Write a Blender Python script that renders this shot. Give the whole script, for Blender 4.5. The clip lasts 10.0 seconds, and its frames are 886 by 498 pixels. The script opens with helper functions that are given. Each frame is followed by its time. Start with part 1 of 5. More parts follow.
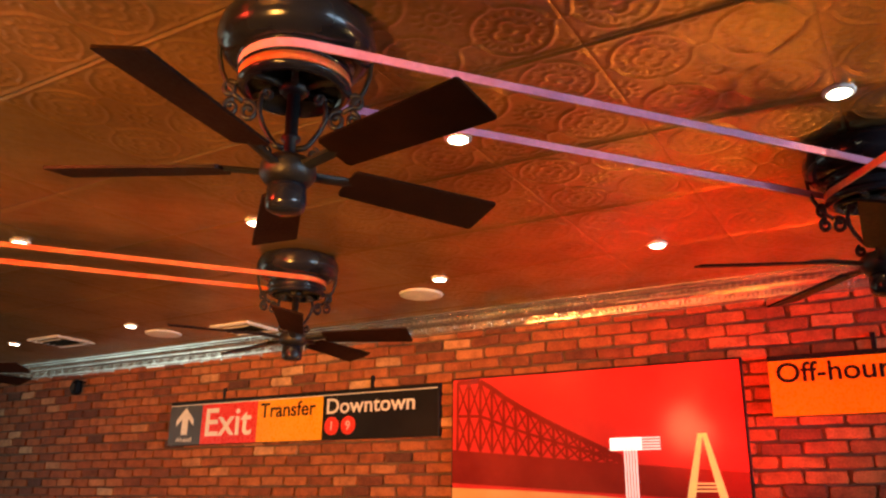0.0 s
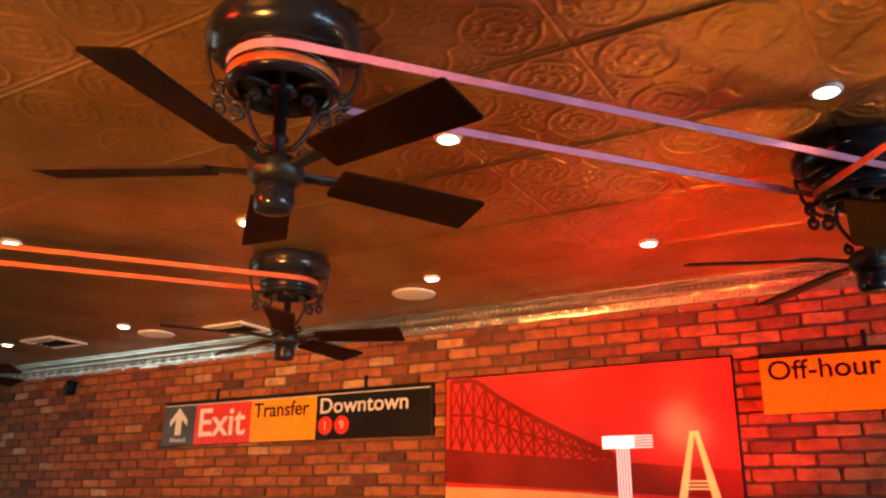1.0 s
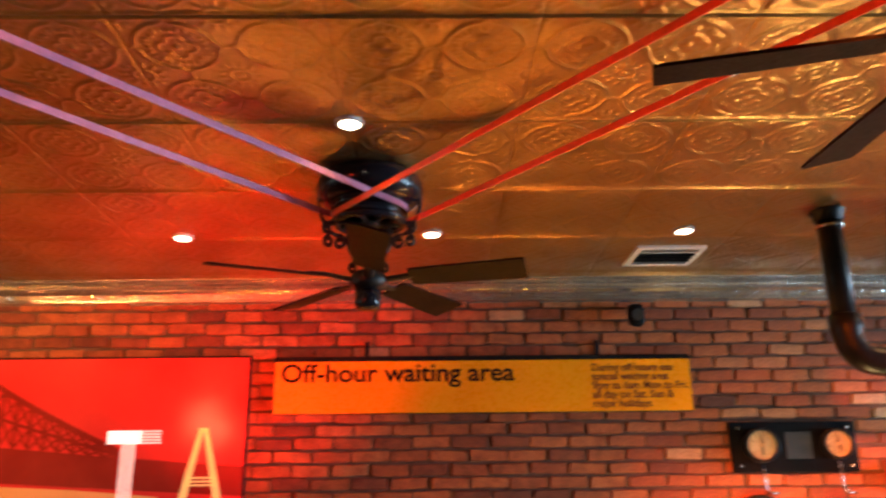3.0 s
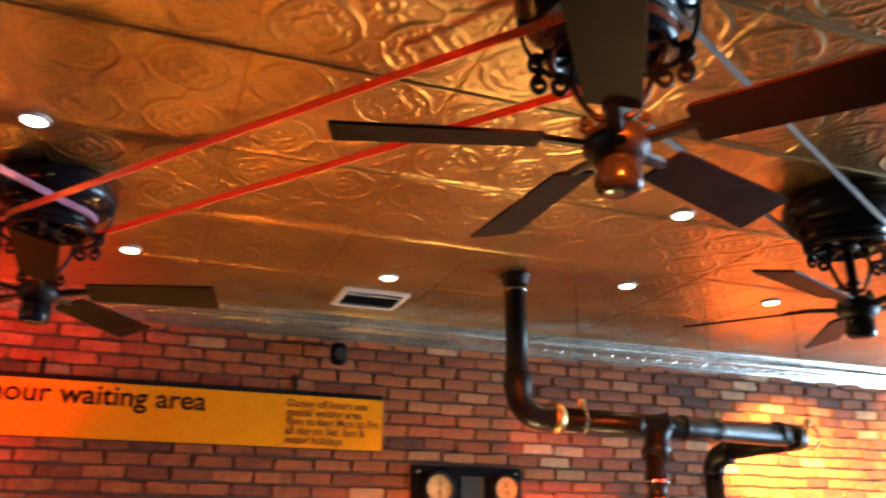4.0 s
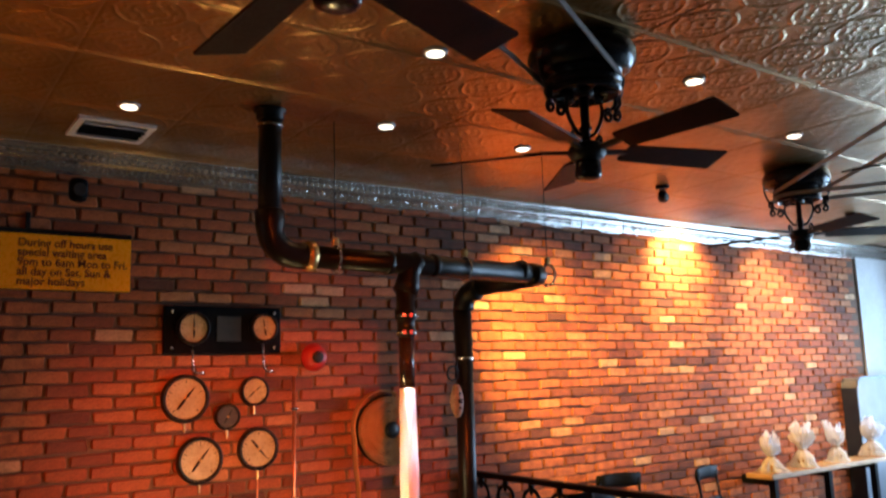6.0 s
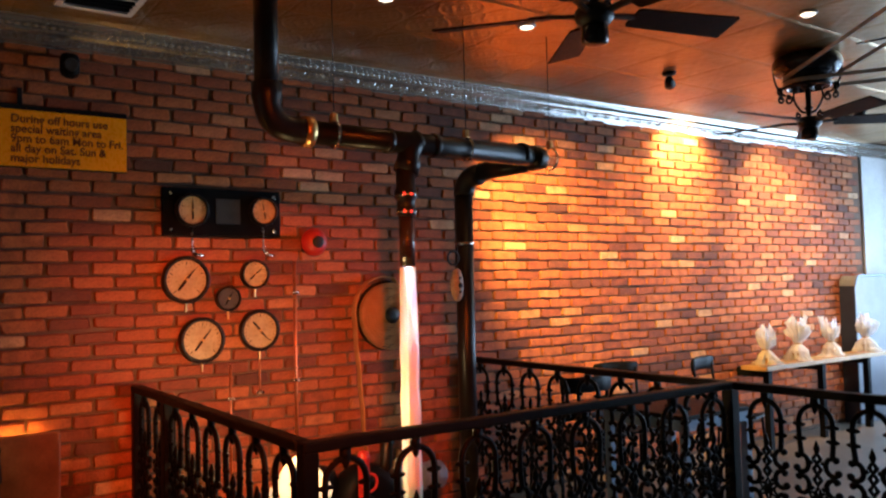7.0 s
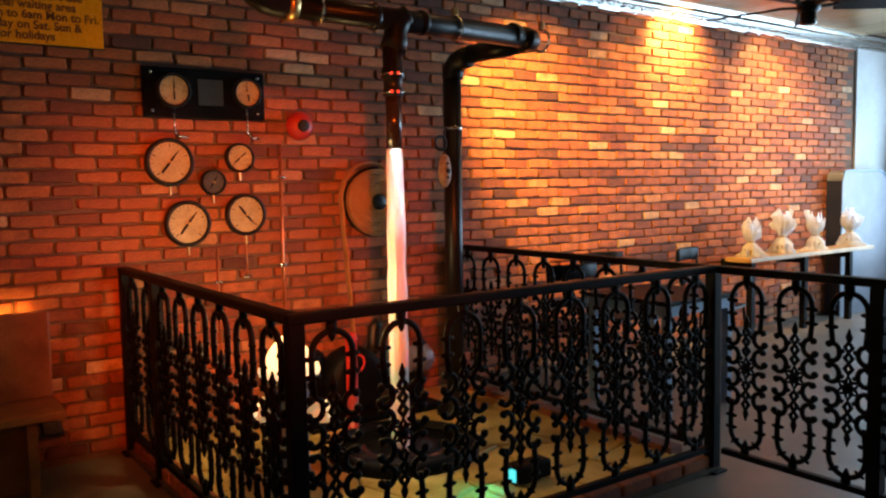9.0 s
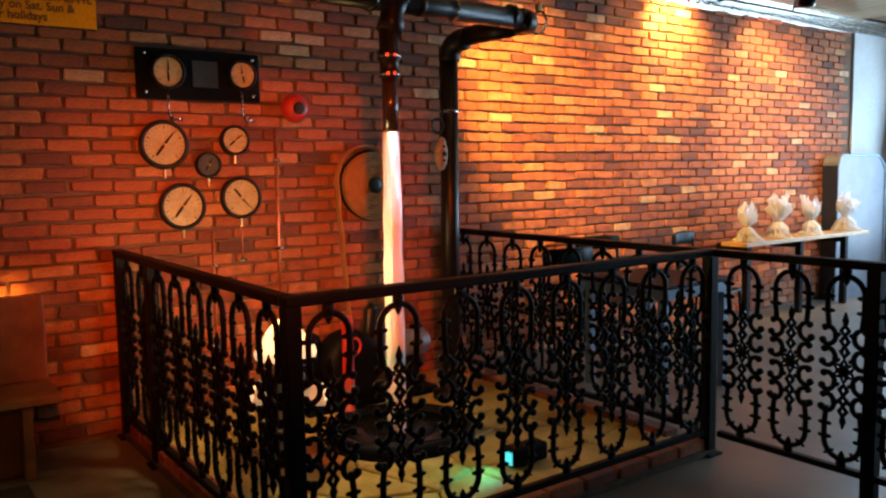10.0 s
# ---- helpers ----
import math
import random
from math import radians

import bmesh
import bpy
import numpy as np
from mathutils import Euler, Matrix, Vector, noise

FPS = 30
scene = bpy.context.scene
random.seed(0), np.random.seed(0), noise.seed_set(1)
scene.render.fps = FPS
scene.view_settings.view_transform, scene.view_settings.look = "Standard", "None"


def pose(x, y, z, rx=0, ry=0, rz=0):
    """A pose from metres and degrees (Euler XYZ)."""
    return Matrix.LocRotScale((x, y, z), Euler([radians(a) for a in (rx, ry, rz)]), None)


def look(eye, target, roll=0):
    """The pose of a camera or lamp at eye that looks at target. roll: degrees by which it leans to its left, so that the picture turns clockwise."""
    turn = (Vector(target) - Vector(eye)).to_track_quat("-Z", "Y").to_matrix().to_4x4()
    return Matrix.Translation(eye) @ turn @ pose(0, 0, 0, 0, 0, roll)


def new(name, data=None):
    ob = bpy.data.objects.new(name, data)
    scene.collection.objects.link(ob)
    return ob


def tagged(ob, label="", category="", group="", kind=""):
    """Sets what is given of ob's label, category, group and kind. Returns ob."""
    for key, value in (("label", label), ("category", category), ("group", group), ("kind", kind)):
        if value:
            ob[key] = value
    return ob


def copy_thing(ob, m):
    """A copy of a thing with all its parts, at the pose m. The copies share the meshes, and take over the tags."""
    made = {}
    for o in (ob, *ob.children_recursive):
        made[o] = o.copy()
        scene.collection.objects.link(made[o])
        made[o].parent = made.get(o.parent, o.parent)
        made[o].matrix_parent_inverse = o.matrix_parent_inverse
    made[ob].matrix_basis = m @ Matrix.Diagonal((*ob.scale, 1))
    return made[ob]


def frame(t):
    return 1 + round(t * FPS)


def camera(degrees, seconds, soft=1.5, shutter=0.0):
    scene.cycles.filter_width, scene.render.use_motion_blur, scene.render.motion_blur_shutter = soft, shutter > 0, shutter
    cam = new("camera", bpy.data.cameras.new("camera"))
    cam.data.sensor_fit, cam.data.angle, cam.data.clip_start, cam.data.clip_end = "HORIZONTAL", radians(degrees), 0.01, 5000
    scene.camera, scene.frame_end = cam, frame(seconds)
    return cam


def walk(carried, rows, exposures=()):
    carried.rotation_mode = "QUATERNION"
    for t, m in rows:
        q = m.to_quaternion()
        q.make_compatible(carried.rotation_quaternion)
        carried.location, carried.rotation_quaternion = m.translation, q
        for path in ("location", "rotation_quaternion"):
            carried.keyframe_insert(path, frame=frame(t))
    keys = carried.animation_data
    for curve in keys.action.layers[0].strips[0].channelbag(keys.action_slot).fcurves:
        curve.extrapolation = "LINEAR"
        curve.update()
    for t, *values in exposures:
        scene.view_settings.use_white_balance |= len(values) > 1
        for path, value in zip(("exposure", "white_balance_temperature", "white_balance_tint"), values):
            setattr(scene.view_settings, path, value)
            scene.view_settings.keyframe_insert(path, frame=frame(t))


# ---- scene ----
cam = camera(57.6, 10.0, soft=2.3, shutter=0.4)
PATH = [
    (0, (0.323, 0.049, 1.762), (-0.652, 1.683, 2.378), 0.8),
    (0.5, (0.329, 0.052, 1.752), (-0.646, 1.684, 2.376), 0.7),
    (1, (0.343, 0.054, 1.762), (-0.623, 1.694, 2.376), 0.5),
    (1.5, (0.355, 0.042, 1.753), (-0.484, 1.759, 2.344), -0.1),
    (2, (0.406, 0.064, 1.751), (-0.186, 1.877, 2.354), -1.0),
    (2.5, (0.465, 0.086, 1.757), (0.16, 1.97, 2.355), -1.2),
    (2.7, (0.487, 0.081, 1.755), (0.316, 1.982, 2.351), -1.2),
    (3.8, (0.64, 0.054, 1.758), (1.166, 1.863, 2.43), 0.8),
    (4, (0.69, 0.03, 1.787), (1.331, 1.801, 2.461), 0.5),
    (4.5, (0.758, 0.023, 1.798), (1.645, 1.685, 2.468), -0.4),
    (5, (0.812, 0.011, 1.79), (1.86, 1.605, 2.392), -1.4),
    (5.5, (0.845, 0.013, 1.778), (1.967, 1.599, 2.255), -1.7),
    (6, (0.869, 0.031, 1.747), (2.008, 1.647, 2.056), -1.8),
    (6.2, (0.872, 0.058, 1.73), (2.02, 1.677, 1.974), -2.0),
    (7.5, (0.919, 0.088, 1.524), (2.069, 1.724, 1.55), -1.2),
    (8, (0.921, 0.076, 1.518), (2.098, 1.693, 1.472), -1.0),
    (8.5, (0.922, 0.088, 1.504), (2.089, 1.708, 1.395), -1.0),
    (9, (0.926, 0.105, 1.498), (2.086, 1.727, 1.34), -1.0),
    (9.5, (0.918, 0.114, 1.493), (2.078, 1.733, 1.306), -1.0),
    (10, (0.928, 0.121, 1.487), (2.095, 1.733, 1.292), -0.9),
]
walk(cam, [(t, look(eye, target, roll)) for t, eye, target, roll in PATH],
     [(0, -0.18, 6500, 10), (2.5, -0.25, 6400, 10), (3.8, -0.15, 6400, 10), (4.2, -0.2, 6300, 11), (4.5, -0.65, 6150, 12), (5.0, -1.4, 6050, 12), (5.5, -1.75, 6050, 13),
      (6, -1.78, 6100, 14), (7.5, -1.8, 6200, 16), (8.0, -1.75, 6250, 15), (8.5, -1.75, 6500, 11), (10, -1.85, 6450, 10)])

# ---- light ----
world = bpy.data.worlds.new("world")
scene.world = world
world.use_nodes = True
wn = world.node_tree
sky = wn.nodes.new("ShaderNodeTexSky")
sky.sky_type, sky.sun_disc = "NISHITA", False
sky.sun_elevation, sky.sun_rotation = radians(38), radians(100)
wn.links.new(sky.outputs[0], wn.nodes["Background"].inputs[0])
wn.nodes["Background"].inputs[1].default_value = 0.12

WALL = 4.84       # front of the brick wall
CEIL = 3.06       # ceiling height
EAST, WEST, SOUTH = 10.9, -9.5, -3.2


def lamp(name, kind, at, target, energy, color, size=0.1, spot=60, blend=0.6, size_y=None):
    data = bpy.data.lights.new(name, kind)
    data.energy, data.color = energy, color
    if kind == "AREA":
        data.size = size
        if size_y:
            data.shape, data.size_y = "RECTANGLE", size_y
    else:
        data.shadow_soft_size = size
    if kind == "SPOT":
        data.spot_size, data.spot_blend = radians(spot), blend
    ob = new(name, data)
    ob.matrix_world = look(at, target)
    return ob


WARM = (1.0, 0.5, 0.18)
# daylight through the glazed east front
lamp("window_daylight", "AREA", (EAST - 0.05, 1.9, 1.55), (0, 1.6, 3.4), 1350, (0.5, 0.75, 1.0), 5.0, size_y=2.0)
# cool light added at the west end to brighten cornice and ceiling
lamp("west_daylight", "AREA", (WEST + 0.05, 1.5, 1.5), (0, 2.2, 3.0), 60, (0.82, 1.0, 0.86), 3.4, size_y=2.0)
# spots that wash the brick
lamp("wall_spot", "SPOT", (6.8, 4.42, 2.99), (6.88, WALL, 2.68), 1750, (1.0, 0.6, 0.16), 0.04, 100, 1.0)
lamp("wall_spot", "SPOT", (5.58, 3.86, 2.95), (6.7, WALL, 2.3), 1000, (1.0, 0.58, 0.15), 0.03, 60, 1.0)
lamp("wall_spot", "SPOT", (4.0, 3.78, 3.02), (5.5, WALL, 1.75), 6300, (1.0, 0.5, 0.1), 0.05, 58, 1.0)
lamp("wall_spot", "SPOT", (7.95, 3.75, 2.95), (8.4, WALL, 2.0), 2200, (1.0, 0.62, 0.25), 0.04, 86, 1.0)
# coloured stage lights added out of view to tint wall and ceiling: place, aim, power, tint, width, lens
UNSEEN_STAGE = [((-2.05, 0.0, 2.7), (-0.85, WALL, 2.3), 370, (1.0, 0.04, 0.015), 66, 0.25),
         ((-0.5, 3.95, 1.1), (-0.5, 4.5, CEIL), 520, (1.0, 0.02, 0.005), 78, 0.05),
         ((1.0, -0.6, 2.84), (2.95, WALL, 1.0), 5000, (1.0, 0.115, 0.006), 33, 0.07),
         ((-4.6, -2.6, 0.9), (-4.0, WALL, 2.4), 800, (1.0, 0.25, 0.06), 62, 0.07),
         ((-0.6, -2.4, 0.9), (-2.5, 2.2, CEIL), 3600, (1.0, 0.41, 0.075), 49, 0.45),
         ((1.25, 4.3, 0.95), (0.95, 3.5, CEIL), 32, (1.0, 0.24, 0.02), 66, 0.06)]
for at, target, power, tint, wide, lens in UNSEEN_STAGE:
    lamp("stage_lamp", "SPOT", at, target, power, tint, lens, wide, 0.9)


# ---- materials ----
def nodes_of(name):
    m = bpy.data.materials.new(name)
    m.use_nodes = True
    t = m.node_tree
    return m, t, t.nodes["Principled BSDF"]


def noise_node(t, scale, detail=4, coord="Object"):
    tc = t.nodes.new("ShaderNodeTexCoord")
    n = t.nodes.new("ShaderNodeTexNoise")
    n.inputs["Scale"].default_value, n.inputs["Detail"].default_value = scale, detail
    t.links.new(tc.outputs[coord], n.inputs["Vector"])
    return n


def ramp(t, source, stops):
    r = t.nodes.new("ShaderNodeValToRGB")
    e = r.color_ramp.elements
    while len(e) < len(stops):
        e.new(0.5)
    for i, (p, c) in enumerate(stops):
        e[i].position, e[i].color = p, (*c, 1)
    t.links.new(source, r.inputs[0])
    return r


def mix_rgb(t, kind, fac, a, b):
    m = t.nodes.new("ShaderNodeMix")
    m.data_type, m.blend_type = "RGBA", kind
    m.inputs[0].default_value = fac
    t.links.new(a, m.inputs[6])
    t.links.new(b, m.inputs[7])
    return m.outputs[2]


def surface(name, c1, c2, scale=6.0, rough=0.6, metal=0.0, bump=0.0, fine=60.0, rough_var=0.15, coat=0.0, grain=0.7):
    """Two tones at a coarse scale, a fine grain over them, roughness that varies, and a fine relief."""
    m, t, b = nodes_of(name)
    n1, n2 = noise_node(t, scale), noise_node(t, fine, 3)
    r1 = ramp(t, n1.outputs[0], [(0.32, c1), (0.68, c2)])
    r2 = ramp(t, n2.outputs[0], [(0.3, (0.72,) * 3), (0.7, (1.0,) * 3)])
    t.links.new(mix_rgb(t, "MULTIPLY", grain, r1.outputs[0], r2.outputs[0]), b.inputs["Base Color"])
    mr = t.nodes.new("ShaderNodeMapRange")
    mr.inputs[3].default_value, mr.inputs[4].default_value = max(0.03, rough - rough_var), min(1, rough + rough_var)
    t.links.new(n2.outputs[0], mr.inputs[0])
    t.links.new(mr.outputs[0], b.inputs["Roughness"])
    b.inputs["Metallic"].default_value = metal
    b.inputs["Coat Weight"].default_value = coat
    if bump:
        bp = t.nodes.new("ShaderNodeBump")
        bp.inputs["Strength"].default_value, bp.inputs["Distance"].default_value = bump, 0.004
        t.links.new(n2.outputs[0], bp.inputs["Height"])
        t.links.new(bp.outputs[0], b.inputs["Normal"])
    return m


def glow(name, color, strength):
    m, t, b = nodes_of(name)
    b.inputs["Base Color"].default_value = (*color, 1)
    b.inputs["Emission Color"].default_value = (*color, 1)
    b.inputs["Emission Strength"].default_value = strength
    return m


def brick_material(name, source):
    """Fired clay: each brick draws its own tone, with blotches, pits and a lime haze."""
    m, t, b = nodes_of(name)
    if source == "object":
        rnd = t.nodes.new("ShaderNodeObjectInfo").outputs["Random"]
    else:
        rnd = t.nodes.new("ShaderNodeNewGeometry").outputs["Random Per Island"]
    tone = ramp(t, rnd, [(0.0, (0.09, 0.03, 0.018)), (0.06, (0.17, 0.046, 0.02)), (0.25, (0.28, 0.074, 0.024)),
                         (0.55, (0.34, 0.097, 0.03)), (0.88, (0.39, 0.125, 0.042)), (0.96, (0.44, 0.185, 0.08)), (1.0, (0.54, 0.33, 0.19))])
    n1, n2 = noise_node(t, 14, 5), noise_node(t, 90, 4)
    r1 = ramp(t, n1.outputs[0], [(0.3, (0.6, 0.56, 0.54)), (0.5, (0.98, 0.98, 0.98)), (0.7, (1.3, 1.3, 1.26))])
    r2 = ramp(t, n2.outputs[0], [(0.35, (0.6, 0.6, 0.6)), (0.6, (1, 1, 1))])
    c = mix_rgb(t, "MULTIPLY", 0.8, tone.outputs[0], r1.outputs[0])
    t.links.new(mix_rgb(t, "MULTIPLY", 0.7, c, r2.outputs[0]), b.inputs["Base Color"])
    b.inputs["Roughness"].default_value = 0.78
    bp = t.nodes.new("ShaderNodeBump")
    bp.inputs["Strength"].default_value, bp.inputs["Distance"].default_value = 0.7, 0.005
    t.links.new(n2.outputs[0], bp.inputs["Height"])
    t.links.new(bp.outputs[0], b.inputs["Normal"])
    return m


BRICK_ONE = brick_material("brick_single", "object")
BRICK_MANY = brick_material("brick_joined", "island")
MORTAR = surface("mortar", (0.105, 0.062, 0.04), (0.165, 0.1, 0.066), 9, 0.95, bump=0.6)
TIN = surface("bronze_tin", (0.36, 0.22, 0.085), (0.54, 0.35, 0.15), 2.5, 0.33, 0.85, 0.1, 60, 0.06)
CORNICE = surface("silver_tin", (0.48, 0.46, 0.42), (0.66, 0.64, 0.6), 4, 0.24, 0.92, 0.1, 90, 0.08)
IRON = surface("black_iron", (0.005, 0.005, 0.006), (0.011, 0.012, 0.014), 12, 0.42, 0.0, 0.35, 140)
IRON.node_tree.nodes["Principled BSDF"].inputs["Specular IOR Level"].default_value = 0.3
RAIL = surface("black_rail_paint", (0.002, 0.0024, 0.0034), (0.005, 0.006, 0.009), 8, 0.5, 0.0, 0.2, 150)
RAIL.node_tree.nodes["Principled BSDF"].inputs["Specular IOR Level"].default_value = 0.09
ENAMEL = surface("black_enamel", (0.006, 0.007, 0.012), (0.014, 0.016, 0.024), 5, 0.2, 0.0, 0.05, 60, 0.06, 0.08)
ENAMEL.node_tree.nodes["Principled BSDF"].inputs["Specular IOR Level"].default_value = 0.3
PIPE = surface("black_pipe", (0.005, 0.005, 0.006), (0.012, 0.012, 0.013), 9, 0.33, 0.0, 0.25, 110)
PIPE.node_tree.nodes["Principled BSDF"].inputs["Specular IOR Level"].default_value = 0.25
BRASS = surface("worn_brass", (0.5, 0.3, 0.1), (0.7, 0.48, 0.2), 14, 0.35, 0.95, 0.1)
CHROME = surface("steel", (0.5, 0.5, 0.5), (0.7, 0.7, 0.7), 20, 0.25, 1.0)
BLADE = surface("walnut_blade", (0.008, 0.003, 0.002), (0.018, 0.0065, 0.0036), 9, 0.5, 0.0, 0.15, 80)
BLADE.node_tree.nodes["Principled BSDF"].inputs["Specular IOR Level"].default_value = 0.07
WOOD = surface("bench_wood", (0.2, 0.075, 0.025), (0.34, 0.14, 0.05), 7, 0.38, 0.0, 0.15, 70)
OAK = surface("pale_oak", (0.42, 0.26, 0.12), (0.58, 0.4, 0.2), 6, 0.45, 0.0, 0.12, 70)
BLOCK_WOOD = surface("greyed_block_wood", (0.2, 0.15, 0.1), (0.4, 0.33, 0.25), 22, 0.6, 0.0, 0.3, 70)
PLASTER = surface("white_plaster", (0.5, 0.5, 0.49), (0.6, 0.6, 0.59), 3, 0.85, 0.0, 0.2)
DARKWALL = surface("brown_wall_paint", (0.16, 0.09, 0.05), (0.24, 0.14, 0.08), 2, 0.8)
FLOOR = surface("sealed_concrete", (0.12, 0.098, 0.075), (0.2, 0.17, 0.135), 2.2, 0.42, 0.0, 0.15, 45)
STONE = surface("yellow_flagstone", (0.46, 0.31, 0.07), (0.7, 0.52, 0.17), 6, 0.55, 0.0, 0.6, 40)
JOINT = surface("dark_grout", (0.05, 0.04, 0.025), (0.1, 0.08, 0.05), 12, 0.9)
SIGN_BLACK = surface("sign_black", (0.008, 0.008, 0.01), (0.014, 0.014, 0.016), 4, 0.4, 0, 0, 60, 0.05, grain=0.12)
SIGN_BLACK.node_tree.nodes["Principled BSDF"].inputs["Specular IOR Level"].default_value = 0.15
SIGN_YELLOW = surface("sign_yellow", (0.88, 0.33, 0.004), (0.92, 0.38, 0.008), 3, 0.28, 0, 0, 60, 0.05, grain=0.12)
SIGN_RED = surface("sign_red", (0.62, 0.03, 0.02), (0.7, 0.045, 0.025), 3, 0.28, 0, 0, 60, 0.05, grain=0.12)
SIGN_BROWN = surface("sign_faded_brown", (0.16, 0.045, 0.008), (0.2, 0.06, 0.012), 4, 0.5)
SIGN_WHITE = surface("sign_white", (0.76, 0.76, 0.76), (0.84, 0.84, 0.84), 3, 0.35)
SIGN_GREY = surface("sign_slate", (0.05, 0.055, 0.075), (0.075, 0.08, 0.1), 3, 0.35)
SPEAKER = surface("ceiling_speaker_white", (0.62, 0.6, 0.6), (0.74, 0.72, 0.72), 20, 0.5)
DIAL = surface("aged_dial", (0.4, 0.32, 0.18), (0.52, 0.43, 0.26), 10, 0.3)
HOSE = surface("canvas_hose", (0.34, 0.16, 0.06), (0.46, 0.25, 0.11), 10, 0.85, 0, 0.8, 160)
RED_PAINT = surface("red_paint", (0.34, 0.014, 0.009), (0.44, 0.024, 0.014), 8, 0.4)
COPPER = surface("copper_tube", (0.6, 0.22, 0.1), (0.75, 0.34, 0.18), 14, 0.32, 0.9)
# belts of one pale kind; red and mauve put coloured light into the base colour
BELT_LIT_RED = surface("belt_lit_red", (0.9, 0.1, 0.025), (0.98, 0.15, 0.04), 9, 0.6, 0, 0.3)
BELT_BSDF = BELT_LIT_RED.node_tree.nodes["Principled BSDF"]
BELT_BSDF.inputs["Subsurface Weight"].default_value, BELT_BSDF.inputs["Subsurface Scale"].default_value = 0.8, 0.06
BELT_LIT_MAUVE = surface("belt_lit_mauve", (0.58, 0.22, 0.4), (0.7, 0.3, 0.5), 9, 0.6, 0, 0.3)
BELT_GREY = surface("grey_belt", (0.3, 0.27, 0.25), (0.42, 0.38, 0.36), 9, 0.6, 0, 0.3)
BLUE_METAL = surface("blue_grey_enamel", (0.16, 0.22, 0.3), (0.24, 0.31, 0.4), 9, 0.4, 0.2)
PALE_BLUE = surface("pale_blue_paint", (0.16, 0.27, 0.42), (0.22, 0.34, 0.5), 9, 0.4)
PANEL_GREY = surface("grey_laminate", (0.17, 0.18, 0.21), (0.22, 0.235, 0.27), 4, 0.5)
# dark navy that carries the shade on the partition's west side
SIDE_SHADE = surface("navy_side_shade", (0.012, 0.018, 0.04), (0.02, 0.028, 0.055), 6, 0.5)
RUBBER = surface("black_rubber", (0.012, 0.012, 0.012), (0.02, 0.02, 0.02), 10, 0.8)
LAMP_ON = glow("downlight_glow", (1.0, 0.86, 0.62), 14)
RED_LED = glow("red_led", (1.0, 0.06, 0.03), 5)
SHADE_ON = glow("lit_glass_shade", (1.0, 0.78, 0.4), 4.5)
DOME_ON = glow("lit_frosted_dome", (0.9, 0.6, 0.3), 1.3)
STRIP_ON = glow("amber_strip", (1.0, 0.42, 0.06), 110)
PO_SKY = surface("poster_red_sky", (0.62, 0.03, 0.03), (0.72, 0.06, 0.05), 1.5, 0.12, 0, 0, 30, 0.03, grain=0.15)
PO_DARK = surface("poster_maroon", (0.2, 0.018, 0.014), (0.28, 0.03, 0.022), 3, 0.14, 0, 0, 30, 0.03, grain=0.15)
PO_CREAM = surface("poster_cream", (0.72, 0.46, 0.16), (0.8, 0.56, 0.24), 3, 0.14, 0, 0, 30, 0.03, grain=0.15)
# neon-style lettering printed on the poster; the emission is added brightness
PO_LIME = glow("lime_print_glow", (0.72, 0.62, 0.22), 0.45)
PO_WHITE = glow("white_print_glow", (0.95, 0.8, 0.74), 0.6)

WATER, wt, wb = nodes_of("falling_water")
wb.inputs["Base Color"].default_value = (0.86, 0.9, 0.94, 1)
wb.inputs["Roughness"].default_value, wb.inputs["IOR"].default_value = 0.25, 1.33
wb.inputs["Transmission Weight"].default_value = 0.12
wb.inputs["Subsurface Weight"].default_value = 0.3
FILM, ft, fb = nodes_of("clear_cellophane")
fb.inputs["Base Color"].default_value = (0.97, 0.97, 0.97, 1)
fb.inputs["Roughness"].default_value = 0.12
film_through = ft.nodes.new("ShaderNodeBsdfTranslucent")
film_through.inputs[0].default_value = (0.97, 0.97, 0.97, 1)
film_mix = ft.nodes.new("ShaderNodeMixShader")
film_mix.inputs[0].default_value = 0.5
ft.links.new(fb.outputs[0], film_mix.inputs[1])
ft.links.new(film_through.outputs[0], film_mix.inputs[2])
ft.links.new(film_mix.outputs[0], ft.nodes["Material Output"].inputs[0])
GLASS, gt, gb = nodes_of("smoked_tube")
gb.inputs["Base Color"].default_value = (0.035, 0.022, 0.018, 1)
gb.inputs["Roughness"].default_value, gb.inputs["Transmission Weight"].default_value = 0.2, 0.4
BLACK_WATER, bt, bb = nodes_of("basin_water")
bb.inputs["Base Color"].default_value = (0.01, 0.01, 0.012, 1)
bb.inputs["Roughness"].default_value = 0.12
bb.inputs["Specular IOR Level"].default_value = 0.2


# ---- building helpers ----
def mesh_of(name, bm, material, smooth=False):
    data = bpy.data.meshes.new(name)
    bm.normal_update()
    bm.to_mesh(data)
    bm.free()
    data.materials.append(material)
    if smooth:
        data.polygons.foreach_set("use_smooth", [True] * len(data.polygons))
    return data


def part(name, bm, material, parent=None, label="", smooth=False):
    """One bmesh (in world or local metres) as one mesh object under a thing or a part."""
    ob = new(name, mesh_of(name, bm, material, smooth))
    if parent is not None:
        ob.parent = parent
    if label:
        tagged(ob, label)
    return ob


def thing(name, label, category, group="", kind="", at=(0, 0, 0), turn=0):
    ob = new(name)
    ob.matrix_world = pose(*at, 0, 0, turn)
    return tagged(ob, label, category, group, kind)


